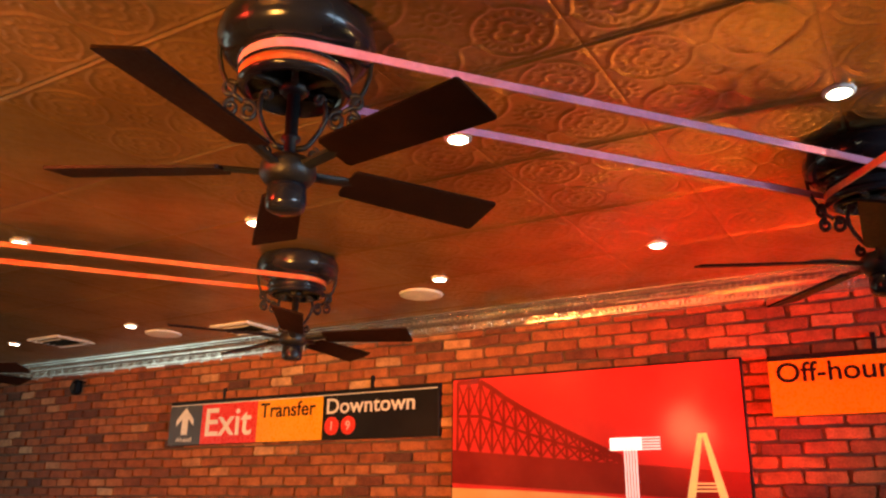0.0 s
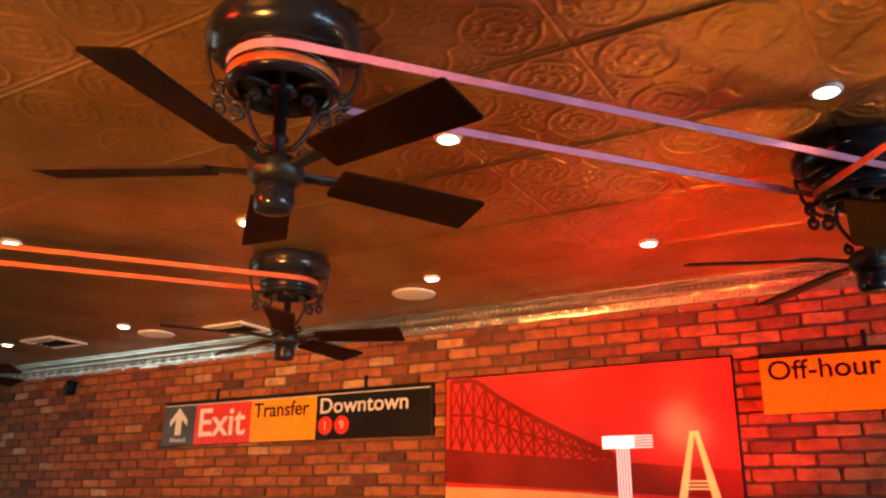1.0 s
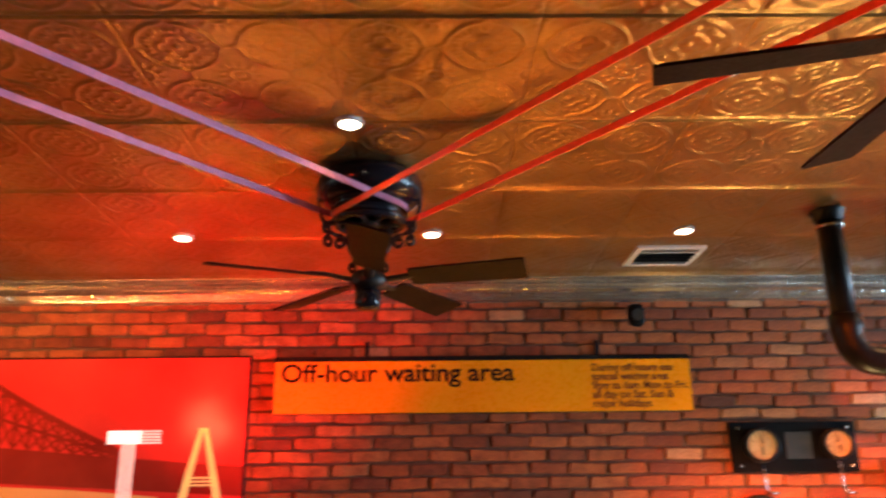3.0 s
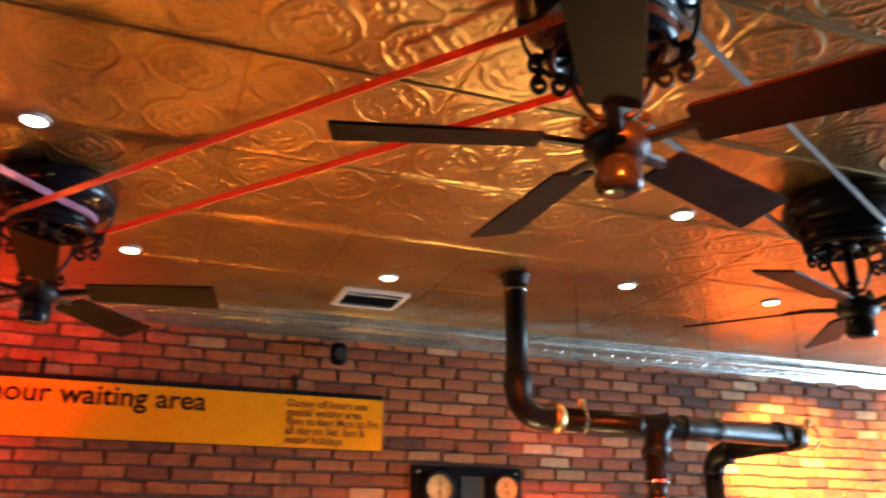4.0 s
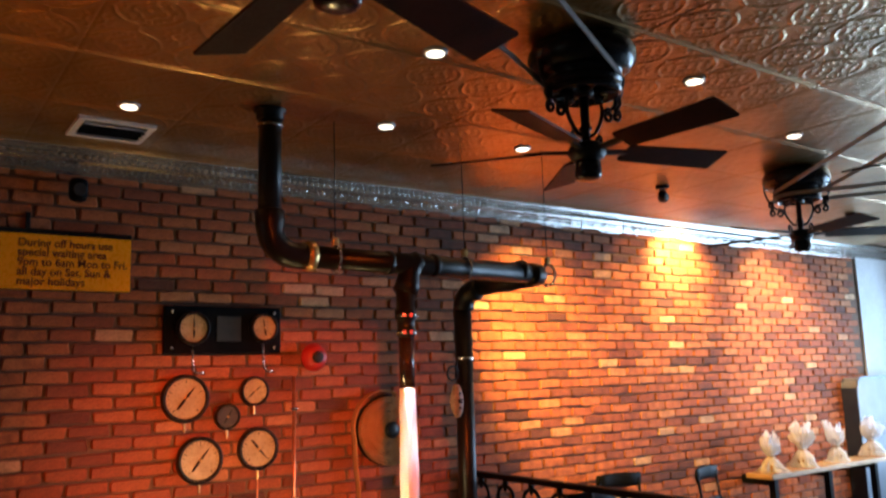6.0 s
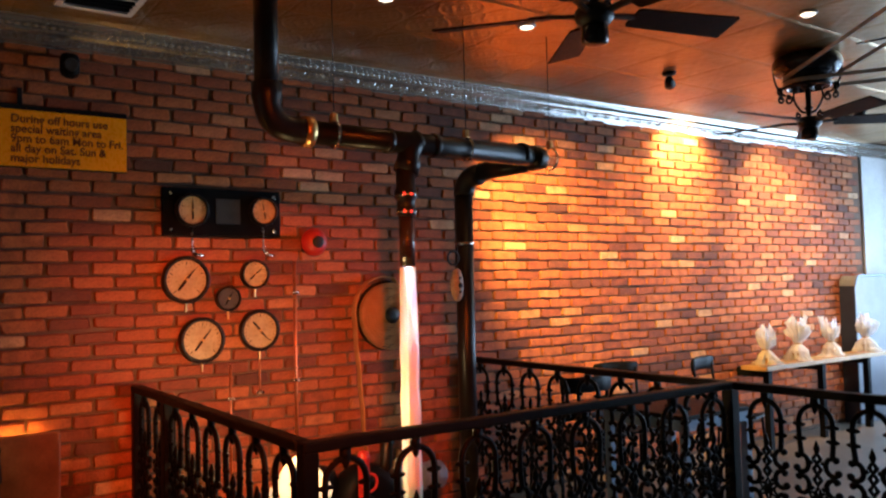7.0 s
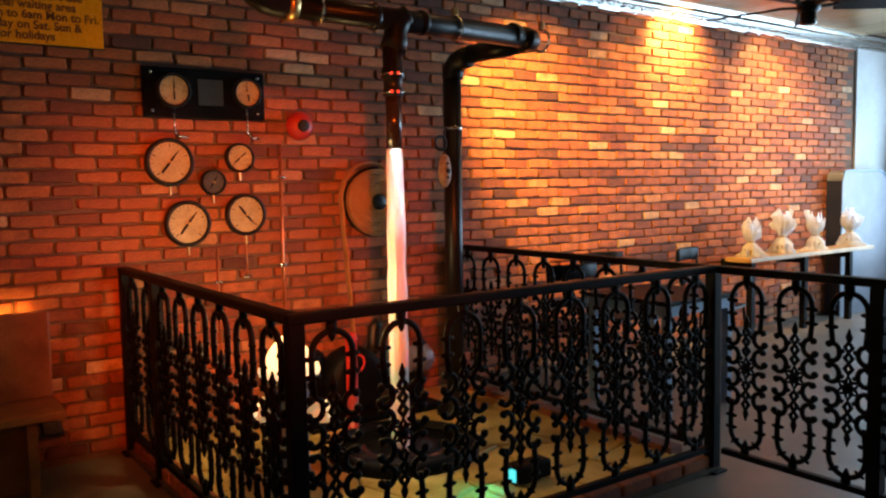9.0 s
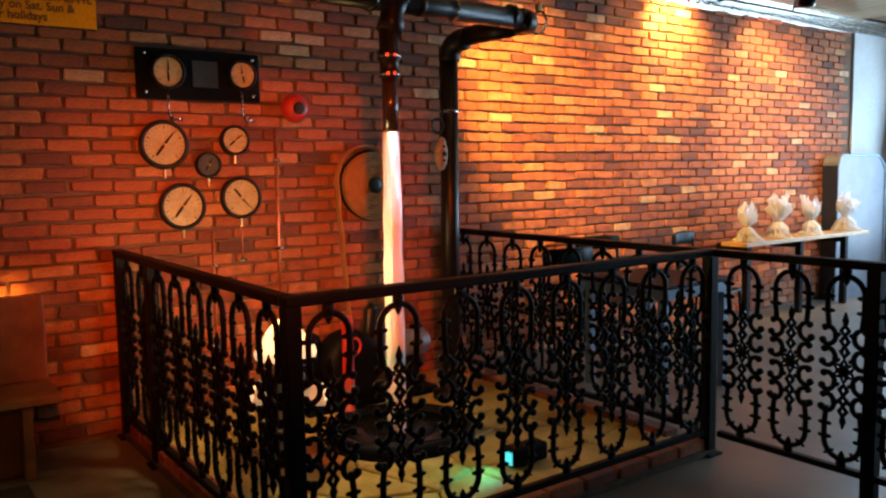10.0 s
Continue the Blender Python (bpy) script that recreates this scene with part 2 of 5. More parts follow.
def box(bm, lo, hi, bevel=0.0):
    c = [(a + b) / 2 for a, b in zip(lo, hi)]
    s = [abs(b - a) for a, b in zip(lo, hi)]
    got = bmesh.ops.create_cube(bm, size=1, matrix=Matrix.Translation(c) @ Matrix.Diagonal((*s, 1)))
    if bevel:
        edges = list({e for v in got["verts"] for e in v.link_edges})
        bmesh.ops.bevel(bm, geom=edges, offset=bevel, segments=2, affect="EDGES", profile=0.5)
    return bm


def boxed(lo, hi, bevel=0.0):
    return box(bmesh.new(), lo, hi, bevel)


def lathe(bm, profile, at=(0, 0, 0), n=24, axis="z"):
    """Turn (radius, height) pairs round an upright axis, or one that points towards the room (-y)."""
    rings = []
    for r, h in profile:
        ring = []
        for k in range(n):
            a = 2 * math.pi * k / n
            p = (r * math.cos(a), r * math.sin(a), h)
            if axis == "y":
                p = (p[0], -h, p[1])
            ring.append(bm.verts.new((at[0] + p[0], at[1] + p[1], at[2] + p[2])))
        rings.append(ring)
    for a, b in zip(rings, rings[1:]):
        for k in range(n):
            bm.faces.new((a[k], a[(k + 1) % n], b[(k + 1) % n], b[k]))
    for ring, flip in ((rings[0], True), (rings[-1], False)):
        bm.faces.new(list(reversed(ring)) if flip else ring)
    bmesh.ops.recalc_face_normals(bm, faces=bm.faces)
    return bm


def tube(bm, path, radius, n=8, closed=False, flat=None):
    """Sweep a round (or, with flat=(a, b), an oval) section along points. radius may be a list."""
    pts = [Vector(p) for p in path]
    m = len(pts)
    rings = []
    for i, p in enumerate(pts):
        if closed:
            d = pts[(i + 1) % m] - pts[i - 1]
        else:
            d = pts[min(i + 1, m - 1)] - pts[max(i - 1, 0)]
        d.normalize()
        side = d.cross(Vector((0, 1, 0)) if abs(d.y) < 0.9 else Vector((0, 0, 1))).normalized()
        up = side.cross(d)
        r = radius[i] if isinstance(radius, (list, tuple)) else radius
        ra, rb = (flat if flat else (r, r))
        rings.append([bm.verts.new(p + side * ra * math.cos(2 * math.pi * k / n) + up * rb * math.sin(2 * math.pi * k / n)) for k in range(n)])
    for i in range(m if closed else m - 1):
        a, b = rings[i], rings[(i + 1) % m]
        for k in range(n):
            bm.faces.new((a[k], a[(k + 1) % n], b[(k + 1) % n], b[k]))
    if not closed:
        bm.faces.new(list(reversed(rings[0])))
        bm.faces.new(rings[-1])
    return bm


def arc(cx, cz, r, a0, a1, n=10, y=0.0, rz=None):
    return [(cx + r * math.cos(radians(a0 + (a1 - a0) * i / n)), y, cz + (rz or r) * math.sin(radians(a0 + (a1 - a0) * i / n))) for i in range(n + 1)]


def curl(cx, cz, r, a0, turns, n=16, y=0.0, shrink=0.3):
    """A scroll that winds inwards."""
    out = []
    for i in range(n + 1):
        f = i / n
        a = radians(a0 + 360 * turns * f)
        q = r * (1 - (1 - shrink) * f)
        out.append((cx + q * math.cos(a), y, cz + q * math.sin(a)))
    return out


def text(name, body, size, at, material, parent, width=None, bold=0.0, align="LEFT"):
    """Lettering that faces the room (-y); at is the left end of its base line."""
    cu = bpy.data.curves.new(name, "FONT")
    cu.body, cu.size, cu.extrude, cu.offset, cu.align_x = body, size, 0.001, bold, align
    cu.space_line = 0.86
    cu.materials.append(material)
    ob = new(name, cu)
    ob.parent = parent
    bpy.context.view_layer.update()
    sx = width / ob.dimensions.x if width else 1
    ob.matrix_basis = pose(*at, 90) @ Matrix.Diagonal((sx, 1, 1, 1))
    return ob


# ---- the room ----
def structure(name, bm, material, label, category):
    return tagged(part(name, bm, material), label, category, kind="structure")


wall_north = structure("wall_north", boxed((WEST, WALL + 0.0165, -0.2), (EAST + 0.2, WALL + 0.25, CEIL + 0.1)), MORTAR, "long red brick wall with recessed dark mortar", "wall")
structure("floor", boxed((WEST, SOUTH, -0.2), (EAST, WALL + 0.02, 0.0)), FLOOR, "brown-grey sealed concrete floor", "floor")
structure("wall_south", boxed((WEST, SOUTH - 0.2, 0), (EAST, SOUTH, CEIL)), DARKWALL, "plain brown painted wall", "wall")
structure("wall_west", boxed((WEST - 0.2, SOUTH, 0), (WEST, WALL, CEIL)), DARKWALL, "plain brown painted wall", "wall")
bm = bmesh.new()
box(bm, (EAST, 4.4, 0), (EAST + 0.2, WALL, CEIL))
box(bm, (EAST, SOUTH, 0), (EAST + 0.2, -1.6, CEIL))
box(bm, (EAST, -1.6, 2.85), (EAST + 0.2, 4.4, CEIL))
box(bm, (EAST, -1.6, 0), (EAST + 0.2, 4.4, 0.35))
structure("wall_east", bm, PLASTER, "white plastered wall round a wide window", "wall")
structure("wall_plaster", boxed((10.05, WALL - 0.012, 0), (EAST, WALL + 0.012, CEIL)), PLASTER, "white plastered strip beyond the brick", "wall")


def tile_height(u, v):
    """Relief of one pressed tin tile, in metres; u and v run from 0 to 1. Four ringed medallions with beads and leaf sprays to a tile."""
    bump = lambda d, w: np.exp(-(d / w) ** 2)
    p, q = (2 * u) % 1.0 - 0.5, (2 * v) % 1.0 - 0.5
    r, a = np.hypot(p, q), np.arctan2(q, p)

    def bead(x, y, w):
        return bump(np.hypot(p - x, q - y), w)

    def leaf(x, y, turn, length, width):
        c, s = math.cos(turn), math.sin(turn)
        du, dv = (p - x) * c + (q - y) * s, (q - y) * c - (p - x) * s
        return bump(du, length) * bump(dv, width)

    # broken outer ring, four-lobed flower within
    h = 0.9 * bump(r - 0.39, 0.02) * (np.abs(np.sin(2 * a)) > 0.3)
    h = np.maximum(h, 0.7 * bump(r - 0.12 - 0.07 * np.abs(np.cos(2 * a)), 0.019))
    h = np.maximum(h, bead(0, 0, 0.036))
    for k in range(8):
        d = k * math.pi / 4
        h = np.maximum(h, bead(0.27 * math.cos(d), 0.27 * math.sin(d), 0.022))
        for e in (-0.28, 0.28):
            h = np.maximum(h, 0.75 * leaf(0.3 * math.cos(d + e), 0.3 * math.sin(d + e), d + 2.4 * e, 0.045, 0.015))
        if k % 2 == 0:
            for e in (-0.09, 0.09):
                h = np.maximum(h, bead(0.41 * math.cos(d + e), 0.41 * math.sin(d + e), 0.019))
            h = np.maximum(h, 0.8 * leaf(0.46 * math.cos(d), 0.46 * math.sin(d), d, 0.045, 0.016))
    # corner rosettes with three-leaved sprays towards the medallions
    for sx in (-1, 1):
        for sy in (-1, 1):
            rc = np.hypot(p - sx * 0.5, q - sy * 0.5)
            h = np.maximum(h, 0.85 * bump(rc - 0.11, 0.018))
            h = np.maximum(h, 0.9 * bump(rc, 0.035))
            d = math.atan2(sy, sx)
            for e in (-0.55, 0.0, 0.55):
                h = np.maximum(h, 0.8 * leaf(sx * 0.5 - 0.19 * math.cos(d + e), sy * 0.5 - 0.19 * math.sin(d + e), d + e, 0.045, 0.017))
    edge = np.minimum(np.minimum(u, 1 - u), np.minimum(v, 1 - v))
    h = h * np.clip(edge / 0.02, 0, 1)
    lip = np.minimum(v, 1 - v)
    h = np.maximum(h, 1.1 * bump(lip - 0.017, 0.0085)) - 0.8 * bump(lip, 0.006) - 0.4 * bump(np.minimum(u, 1 - u), 0.006)
    return 0.0058 * h


TILE_X, TILE_Y = 0.61, 0.648
X0, Y0 = -0.385 - 15 * TILE_X, 1.37 - 8 * TILE_Y


def tin_ceiling():
    verts, faces, base = [], [], 0
    relief = {}
    for i in range(32):
        for j in range(15):
            x0, y0 = X0 + i * TILE_X, Y0 + j * TILE_Y
            if x0 > EAST or y0 > WALL or y0 + TILE_Y < SOUTH:
                continue
            near = -2.6 < x0 < 4.4 and y0 > 0.3
            n = (100 if y0 < 2.7 else 76) if near else (36 if y0 > 0.3 else 10)
            if n not in relief:
                g = np.linspace(0, 1, n + 1)
                u, v = np.meshgrid(g, g)
                k = np.arange(n)
                q = (k[:, None] * (n + 1) + k[None, :]).ravel()
                relief[n] = u, v, tile_height(u, v), np.stack([q, q + n + 1, q + n + 2, q + 1], -1)
            u, v, h, quads = relief[n]
            y = np.minimum(y0 + v * TILE_Y, WALL + 0.02)
            pts = np.stack([x0 + u * TILE_X, y, CEIL - h], -1).reshape(-1, 3)
            verts.append(pts)
            faces.append(quads + base)
            base += len(pts)
    verts, faces = np.concatenate(verts).astype(np.float32), np.concatenate(faces).astype(np.int32)
    data = bpy.data.meshes.new("ceiling")
    data.vertices.add(len(verts))
    data.vertices.foreach_set("co", verts.ravel())
    data.loops.add(faces.size)
    data.loops.foreach_set("vertex_index", faces.ravel())
    data.polygons.add(len(faces))
    data.polygons.foreach_set("loop_start", np.arange(0, faces.size, 4, dtype=np.int32))
    data.materials.append(TIN)
    data.polygons.foreach_set("use_smooth", np.ones(len(faces), dtype=bool))
    data.update(calc_edges=True)
    return tagged(new("ceiling", data), "pressed tin ceiling of bronze scrollwork tiles", "ceiling", kind="structure")


tin_ceiling()
structure("roof_slab", boxed((WEST, SOUTH, CEIL + 0.03), (EAST, WALL, CEIL + 0.2)), DARKWALL, "plain slab above the tin ceiling", "ceiling")


def cornice():
    """Pressed tin cornice: a cove with a dentil row above and a leaf band below."""
    prof = [(0.0, 2.925), (0.012, 2.925), (0.016, 2.935), (0.03, 2.94), (0.034, 2.955), (0.04, 2.985), (0.058, 3.0), (0.062, 3.012), (0.075, 3.016),
            (0.08, 3.03), (0.1, 3.034), (0.106, 3.046), (0.125, 3.05), (0.13, CEIL + 0.004)]
    bm = bmesh.new()
    a = [bm.verts.new((WEST, WALL + 0.01 - d, z)) for d, z in prof]
    b = [bm.verts.new((EAST, WALL + 0.01 - d, z)) for d, z in prof]
    for i in range(len(prof) - 1):
        bm.faces.new((a[i], b[i], b[i + 1], a[i + 1]))
    x = WEST + 0.02
    while x < EAST - 0.1:
        lathe(bm, [(0.0165, -0.012), (0.0165, 0.0), (0.013, 0.01), (0.007, 0.015), (0.001, 0.0165)], (x, WALL - 0.072, 3.02), 8)
        x += 0.042
    x = WEST + 0.05
    while x < EAST - 0.1:
        tube(bm, [(p[0], WALL - 0.028, p[2]) for p in arc(x, 2.966, 0.018, 200, -60, 6)], 0.006, 5)
        tube(bm, [(p[0], WALL - 0.028, p[2]) for p in arc(x + 0.055, 2.964, 0.016, -20, 240, 6)], 0.006, 5)
        x += 0.13
    bmesh.ops.recalc_face_normals(bm, faces=bm.faces)
    return structure("cornice_trim", bm, CORNICE, "silvery pressed tin cornice with a dentil row", "trim")


cornice()


# ---- window ----
# unseen window on the solid west wall; its pane glows by itself
def west_window():
    w = thing("window_2", "tall shopfront window in black metal frames, added out of view", "window", kind="structure")
    for y in (-0.35, 1.5, 3.35):
        part("mullion", boxed((WEST + 0.004, y - 0.03, 0.45), (WEST + 0.05, y + 0.03, 2.55), 0.004), RAIL, w)
    for z in (0.42, 2.58):
        part("transom", boxed((WEST + 0.006, -0.38, z - 0.03), (WEST + 0.048, 3.38, z + 0.03), 0.004), RAIL, w)
    part("pane", boxed((WEST + 0.002, -0.32, 0.45), (WEST + 0.003, 3.32, 2.55)), glow("glowing_pane", (0.75, 0.95, 0.85), 0.8), w, "pane that glows in place of daylight")


west_window()


def east_window():
    w = thing("window_1", "wide shopfront window in black metal frames", "window", kind="structure")
    for k in range(4):
        y = -1.6 + k * 2.0
        part("mullion", boxed((EAST + 0.06, y - 0.03 + (0.03 if k == 0 else (-0.03 if k == 3 else 0)), 0.35), (EAST + 0.12, y + 0.03 + (0.03 if k == 0 else (-0.03 if k == 3 else 0)), 2.85), 0.004), RAIL, w)
    for z in (0.38, 2.82):
        part("transom", boxed((EAST + 0.062, -1.54, z - 0.03), (EAST + 0.118, 4.34, z + 0.03), 0.004), RAIL, w)


east_window()


# ---- ceiling fittings ----
def downlight(x, y, power):
    t = thing("downlight", "recessed ceiling downlight with a white trim ring, switched on", "downlight", "recessed ceiling lights")
    bm = lathe(bmesh.new(), [(0.04, CEIL - 0.013), (0.046, CEIL - 0.014), (0.051, CEIL - 0.009), (0.052, CEIL + 0.002), (0.04, CEIL + 0.002)], (x, y, 0), 24)
    part("trim_ring", bm, SPEAKER, t, smooth=True)
    part("bulb", lathe(bmesh.new(), [(0.014, CEIL - 0.017), (0.034, CEIL - 0.016), (0.0395, CEIL - 0.012), (0.0395, CEIL - 0.002)], (x, y, 0), 24), LAMP_ON, t, "glowing bulb face", True)
    if power:
        lamp("downlight_lamp", "SPOT", (x, y, CEIL - 0.045), (x, y, 0), 0.6 * power, WARM, 0.04, 110, 0.7)
    return t


for x, y, p in [(-1.005, 2.373, 40), (-0.73, 3.93, 6), (-2.03, 3.96, 9), (-2.3, 2.7, 30), (-3.6, 2.34, 24), (-4.76, 3.98, 30), (-6.25, 4.0, 24), (0.23, 2.67, 40),
                (0.52, 3.9, 9), (1.78, 3.87, 7), (1.457, 2.3, 20), (3.0, 3.54, 12), (3.925, 3.52, 20), (2.672, 2.6, 22), (3.89, 2.26, 14), (5.145, 2.54, 10), (2.94, 1.06, 14)]:
    downlight(x, y, p)


def ceiling_speaker(x, y):
    t = thing("ceiling_speaker", "round white perforated ceiling loudspeaker", "speaker", "ceiling loudspeakers")
    part("frame", lathe(bmesh.new(), [(0.12, CEIL - 0.014), (0.135, CEIL - 0.012), (0.14, CEIL - 0.002), (0.12, CEIL - 0.002)], (x, y, 0), 32), SPEAKER, t, smooth=True)
    part("grille", lathe(bmesh.new(), [(0.118, CEIL - 0.006), (0.119, CEIL - 0.010), (0.06, CEIL - 0.013), (0.005, CEIL - 0.014)], (x, y, 0), 32), SPEAKER, t, smooth=True)


for x, y in [(-2.32, 4.217), (-4.77, 4.3)]:
    ceiling_speaker(x, y)


def ceiling_vent(x0, x1, y0, y1):
    t = thing("ceiling_vent", "square air vent with a pale frame and dark slats", "vent", "ceiling air vents")
    z = CEIL - 0.016
    w = 0.035
    for lo, hi in [((x0, y0), (x1, y0 + w)), ((x0, y1 - w), (x1, y1)), ((x0, y0 + w), (x0 + w, y1 - w)), ((x1 - w, y0 + w), (x1, y1 - w))]:
        part("frame", boxed((*lo, z), (*hi, CEIL + 0.002), 0.003), SPEAKER, t)
    # no duct behind: a black sheet gives its shade
    part("backing", boxed((x0 + w, y0 + w, CEIL - 0.007), (x1 - w, y1 - w, CEIL - 0.002)), RUBBER, t, "dark sheet for the shade inside the duct")
    n = 5
    for k in range(n):
        y = y0 + w + (y1 - y0 - 2 * w) * (k + 0.5) / n
        bm = boxed((x0 + w, -0.016, -0.002), (x1 - w, 0.016, 0.002))
        bmesh.ops.transform(bm, matrix=pose(0, y, CEIL - 0.018, 35), verts=bm.verts)
        part("slat", bm, SPEAKER if k in (0, n - 1) else RAIL, t)


ceiling_vent(1.61, 1.985, 4.13, 4.47)
ceiling_vent(-4.25, -3.86, 4.28, 4.62)
ceiling_vent(-6.0, -5.6, 3.95, 4.3)


def spot_head(x, y, tx, ty, tz):
    t = thing("ceiling_spotlight", "small dark adjustable ceiling spotlight, switched on", "spotlight", "ceiling spotlights")
    part("base", lathe(bmesh.new(), [(0.045, CEIL - 0.02), (0.05, CEIL - 0.012), (0.05, CEIL + 0.004)], (x, y, 0), 20), RAIL, t, smooth=True)
    d = (Vector((tx, ty, tz)) - Vector((x, y, CEIL - 0.07))).normalized()
    c = Vector((x, y, CEIL - 0.07))
    part("head", tube(bmesh.new(), [c - d * 0.06, c - d * 0.045, c, c + d * 0.045], [0.018, 0.03, 0.036, 0.042], 14), RAIL, t, smooth=True)
    part("lens", tube(bmesh.new(), [c + d * 0.046, c + d * 0.05], 0.034, 14), LAMP_ON, t, "glowing lens")


spot_head(5.5, 3.8, 6.93, WALL, 2.72)
spot_head(7.9, 3.7, 8.4, WALL, 2.2)


def wall_speaker(x, z):
    t = thing("wall_speaker", "small black loudspeaker on a wall bracket", "speaker", "wall loudspeakers")
    part("bracket", tube(bmesh.new(), [(x, WALL + 0.004, z + 0.05), (x, WALL - 0.04, z + 0.05), (x, WALL - 0.06, z)], 0.012, 8), RAIL, t)
    bm = boxed((x - 0.05, WALL - 0.13, z - 0.075), (x + 0.05, WALL - 0.045, z + 0.065), 0.035)
    part("cabinet", bm, RAIL, t)
    part("cone", lathe(bmesh.new(), [(0.036, 0.0), (0.036, 0.006), (0.028, 0.004), (0.006, 0.001)], (x, WALL - 0.13, z - 0.01), 20, "y"), RUBBER, t, smooth=True)


wall_speaker(1.735, 2.83)
wall_speaker(-6.4, 2.8)


# ---- belt-driven fans ----
HUB = 2.6


def fan():
    """One fan at the origin: bell canopy, grooved drive pulley open below, a yoke of two scrolled arms, hub and blades."""
    f = thing("belt_fan", "belt-driven ceiling fan with black scrolled ironwork and brown blades", "ceiling fan", "belt-driven fans")
    part("canopy", lathe(bmesh.new(), [(0.17, CEIL + 0.004), (0.2, 3.052), (0.216, 3.026), (0.221, 2.995), (0.214, 2.968), (0.194, 2.945), (0.172, 2.934), (0.15, 2.931)], n=40), ENAMEL, f, smooth=True)
    part("pulley", lathe(bmesh.new(), [(0.15, 2.933), (0.161, 2.93), (0.161, 2.927), (0.15, 2.925), (0.15, 2.899), (0.158, 2.896), (0.158, 2.893), (0.148, 2.89), (0.148, 2.864), (0.157, 2.861),
                                       (0.157, 2.856), (0.146, 2.846), (0.134, 2.842), (0.128, 2.845), (0.126, 2.868), (0.05, 2.87)], n=40), ENAMEL, f, smooth=True)
    for k in range(6):
        bm = tube(bmesh.new(), [(0.03, 0, 2.858), (0.08, 0, 2.861), (0.129, 0, 2.854)], [0.012, 0.009, 0.009], 8)
        bmesh.ops.transform(bm, matrix=Matrix.Rotation(radians(60 * k + 12), 4, "Z"), verts=bm.verts)
        part("spoke", bm, IRON, f, smooth=True)
    part("boss", lathe(bmesh.new(), [(0.042, 2.871), (0.042, 2.85), (0.034, 2.841), (0.022, 2.837)], n=20), IRON, f, smooth=True)
    part("shaft", lathe(bmesh.new(), [(0.018, 2.845), (0.018, 2.72), (0.027, 2.712), (0.027, 2.704), (0.017, 2.696), (0.017, 2.635)], n=16), IRON, f, smooth=True)
    for k in range(2):
        bm = bmesh.new()
        tube(bm, [(0.25, 0, 3.0), (0.262, 0, 2.968), (0.258, 0, 2.93), (0.244, 0, 2.885), (0.222, 0, 2.85), (0.197, 0, 2.822), (0.168, 0, 2.803)], 0.0085, 8)
        tube(bm, curl(0.213, 2.838, 0.026, 150, -1.25, shrink=0.35), 0.009, 6)
        tube(bm, curl(0.205, 2.782, 0.026, 110, -1.25, shrink=0.35), 0.009, 6)
        tube(bm, curl(0.15, 2.776, 0.031, 60, 1.3, shrink=0.3), 0.009, 6)
        tube(bm, [(0.105, 0, 2.83), (0.112, 0, 2.80), (0.108, 0, 2.765), (0.092, 0, 2.735), (0.07, 0, 2.705), (0.05, 0, 2.685), (0.015, 0, 2.678)], 0.009, 8)
        tube(bm, curl(0.088, 2.832, 0.018, 0, 1.1, shrink=0.35), 0.008, 6)
        tube(bm, [(0.122, 0, 2.79), (0.112, 0, 2.776), (0.1, 0, 2.752)], 0.009, 8)
        tube(bm, curl(0.078, 2.666, 0.02, 90, -1.2, shrink=0.35), 0.008, 6)
        bmesh.ops.transform(bm, matrix=Matrix.Rotation(math.pi * k, 4, "Z") @ Matrix.Diagonal((0.8, 1, 1, 1)), verts=bm.verts)
        part("scroll_bracket", bm, IRON, f, smooth=True)
    part("hub", lathe(bmesh.new(), [(0.025, 2.65), (0.056, 2.646), (0.074, 2.628), (0.076, 2.6), (0.062, 2.58), (0.045, 2.572)], n=28), IRON, f, smooth=True)
    part("switch_housing", lathe(bmesh.new(), [(0.044, 2.574), (0.052, 2.567), (0.054, 2.52), (0.049, 2.503), (0.036, 2.497), (0.01, 2.495)], n=28), ENAMEL, f, smooth=True)
    for k in range(5):
        m = pose(0, 0, HUB + 0.012, 0, 0, 72 * k)
        bm = bmesh.new()
        tube(bm, [(0.06, 0, 0), (0.12, 0, 0.006), (0.19, 0, 0.013)], 0.014, 8, flat=(0.009, 0.02))
        box(bm, (0.18, -0.036, 0.0125), (0.25, 0.036, 0.018), 0.002)
        bmesh.ops.transform(bm, matrix=m @ pose(0, 0, 0, -14), verts=bm.verts)
        part("blade_iron", bm, IRON, f)
        bm = bmesh.new()
        outline = [(0.172, -0.052), (0.18, -0.06), (0.628, -0.076), (0.634, -0.07), (0.634, 0.07), (0.628, 0.076), (0.18, 0.06), (0.172, 0.052)]
        lo = [bm.verts.new((a, b, 0.004)) for a, b in outline]
        hi = [bm.verts.new((a, b, 0.012)) for a, b in outline]
        bm.faces.new(list(reversed(lo)))
        bm.faces.new(hi)
        for i in range(len(outline)):
            j = (i + 1) % len(outline)
            bm.faces.new((lo[i], lo[j], hi[j], hi[i]))
        bmesh.ops.transform(bm, matrix=m @ pose(0, 0, 0, -14), verts=bm.verts)
        part("blade", bm, BLADE, f)
    return f


FANS = {"A": (-1.047, 1.535), "B": (-2.508, 3.258), "C": (0.266, 3.181), "D": (1.6, 1.415), "E": (3.155, 2.252), "F": (5.984, 3.051),
        "G": (-3.82, 1.62), "H": (4.62, 1.3), "I": (7.25, 0.95), "J": (-5.36, 2.98)}
SPIN = {"A": 63, "B": 20, "C": -14, "D": -52, "E": -15, "F": -40, "G": 10, "H": 30, "I": 0, "J": 20}
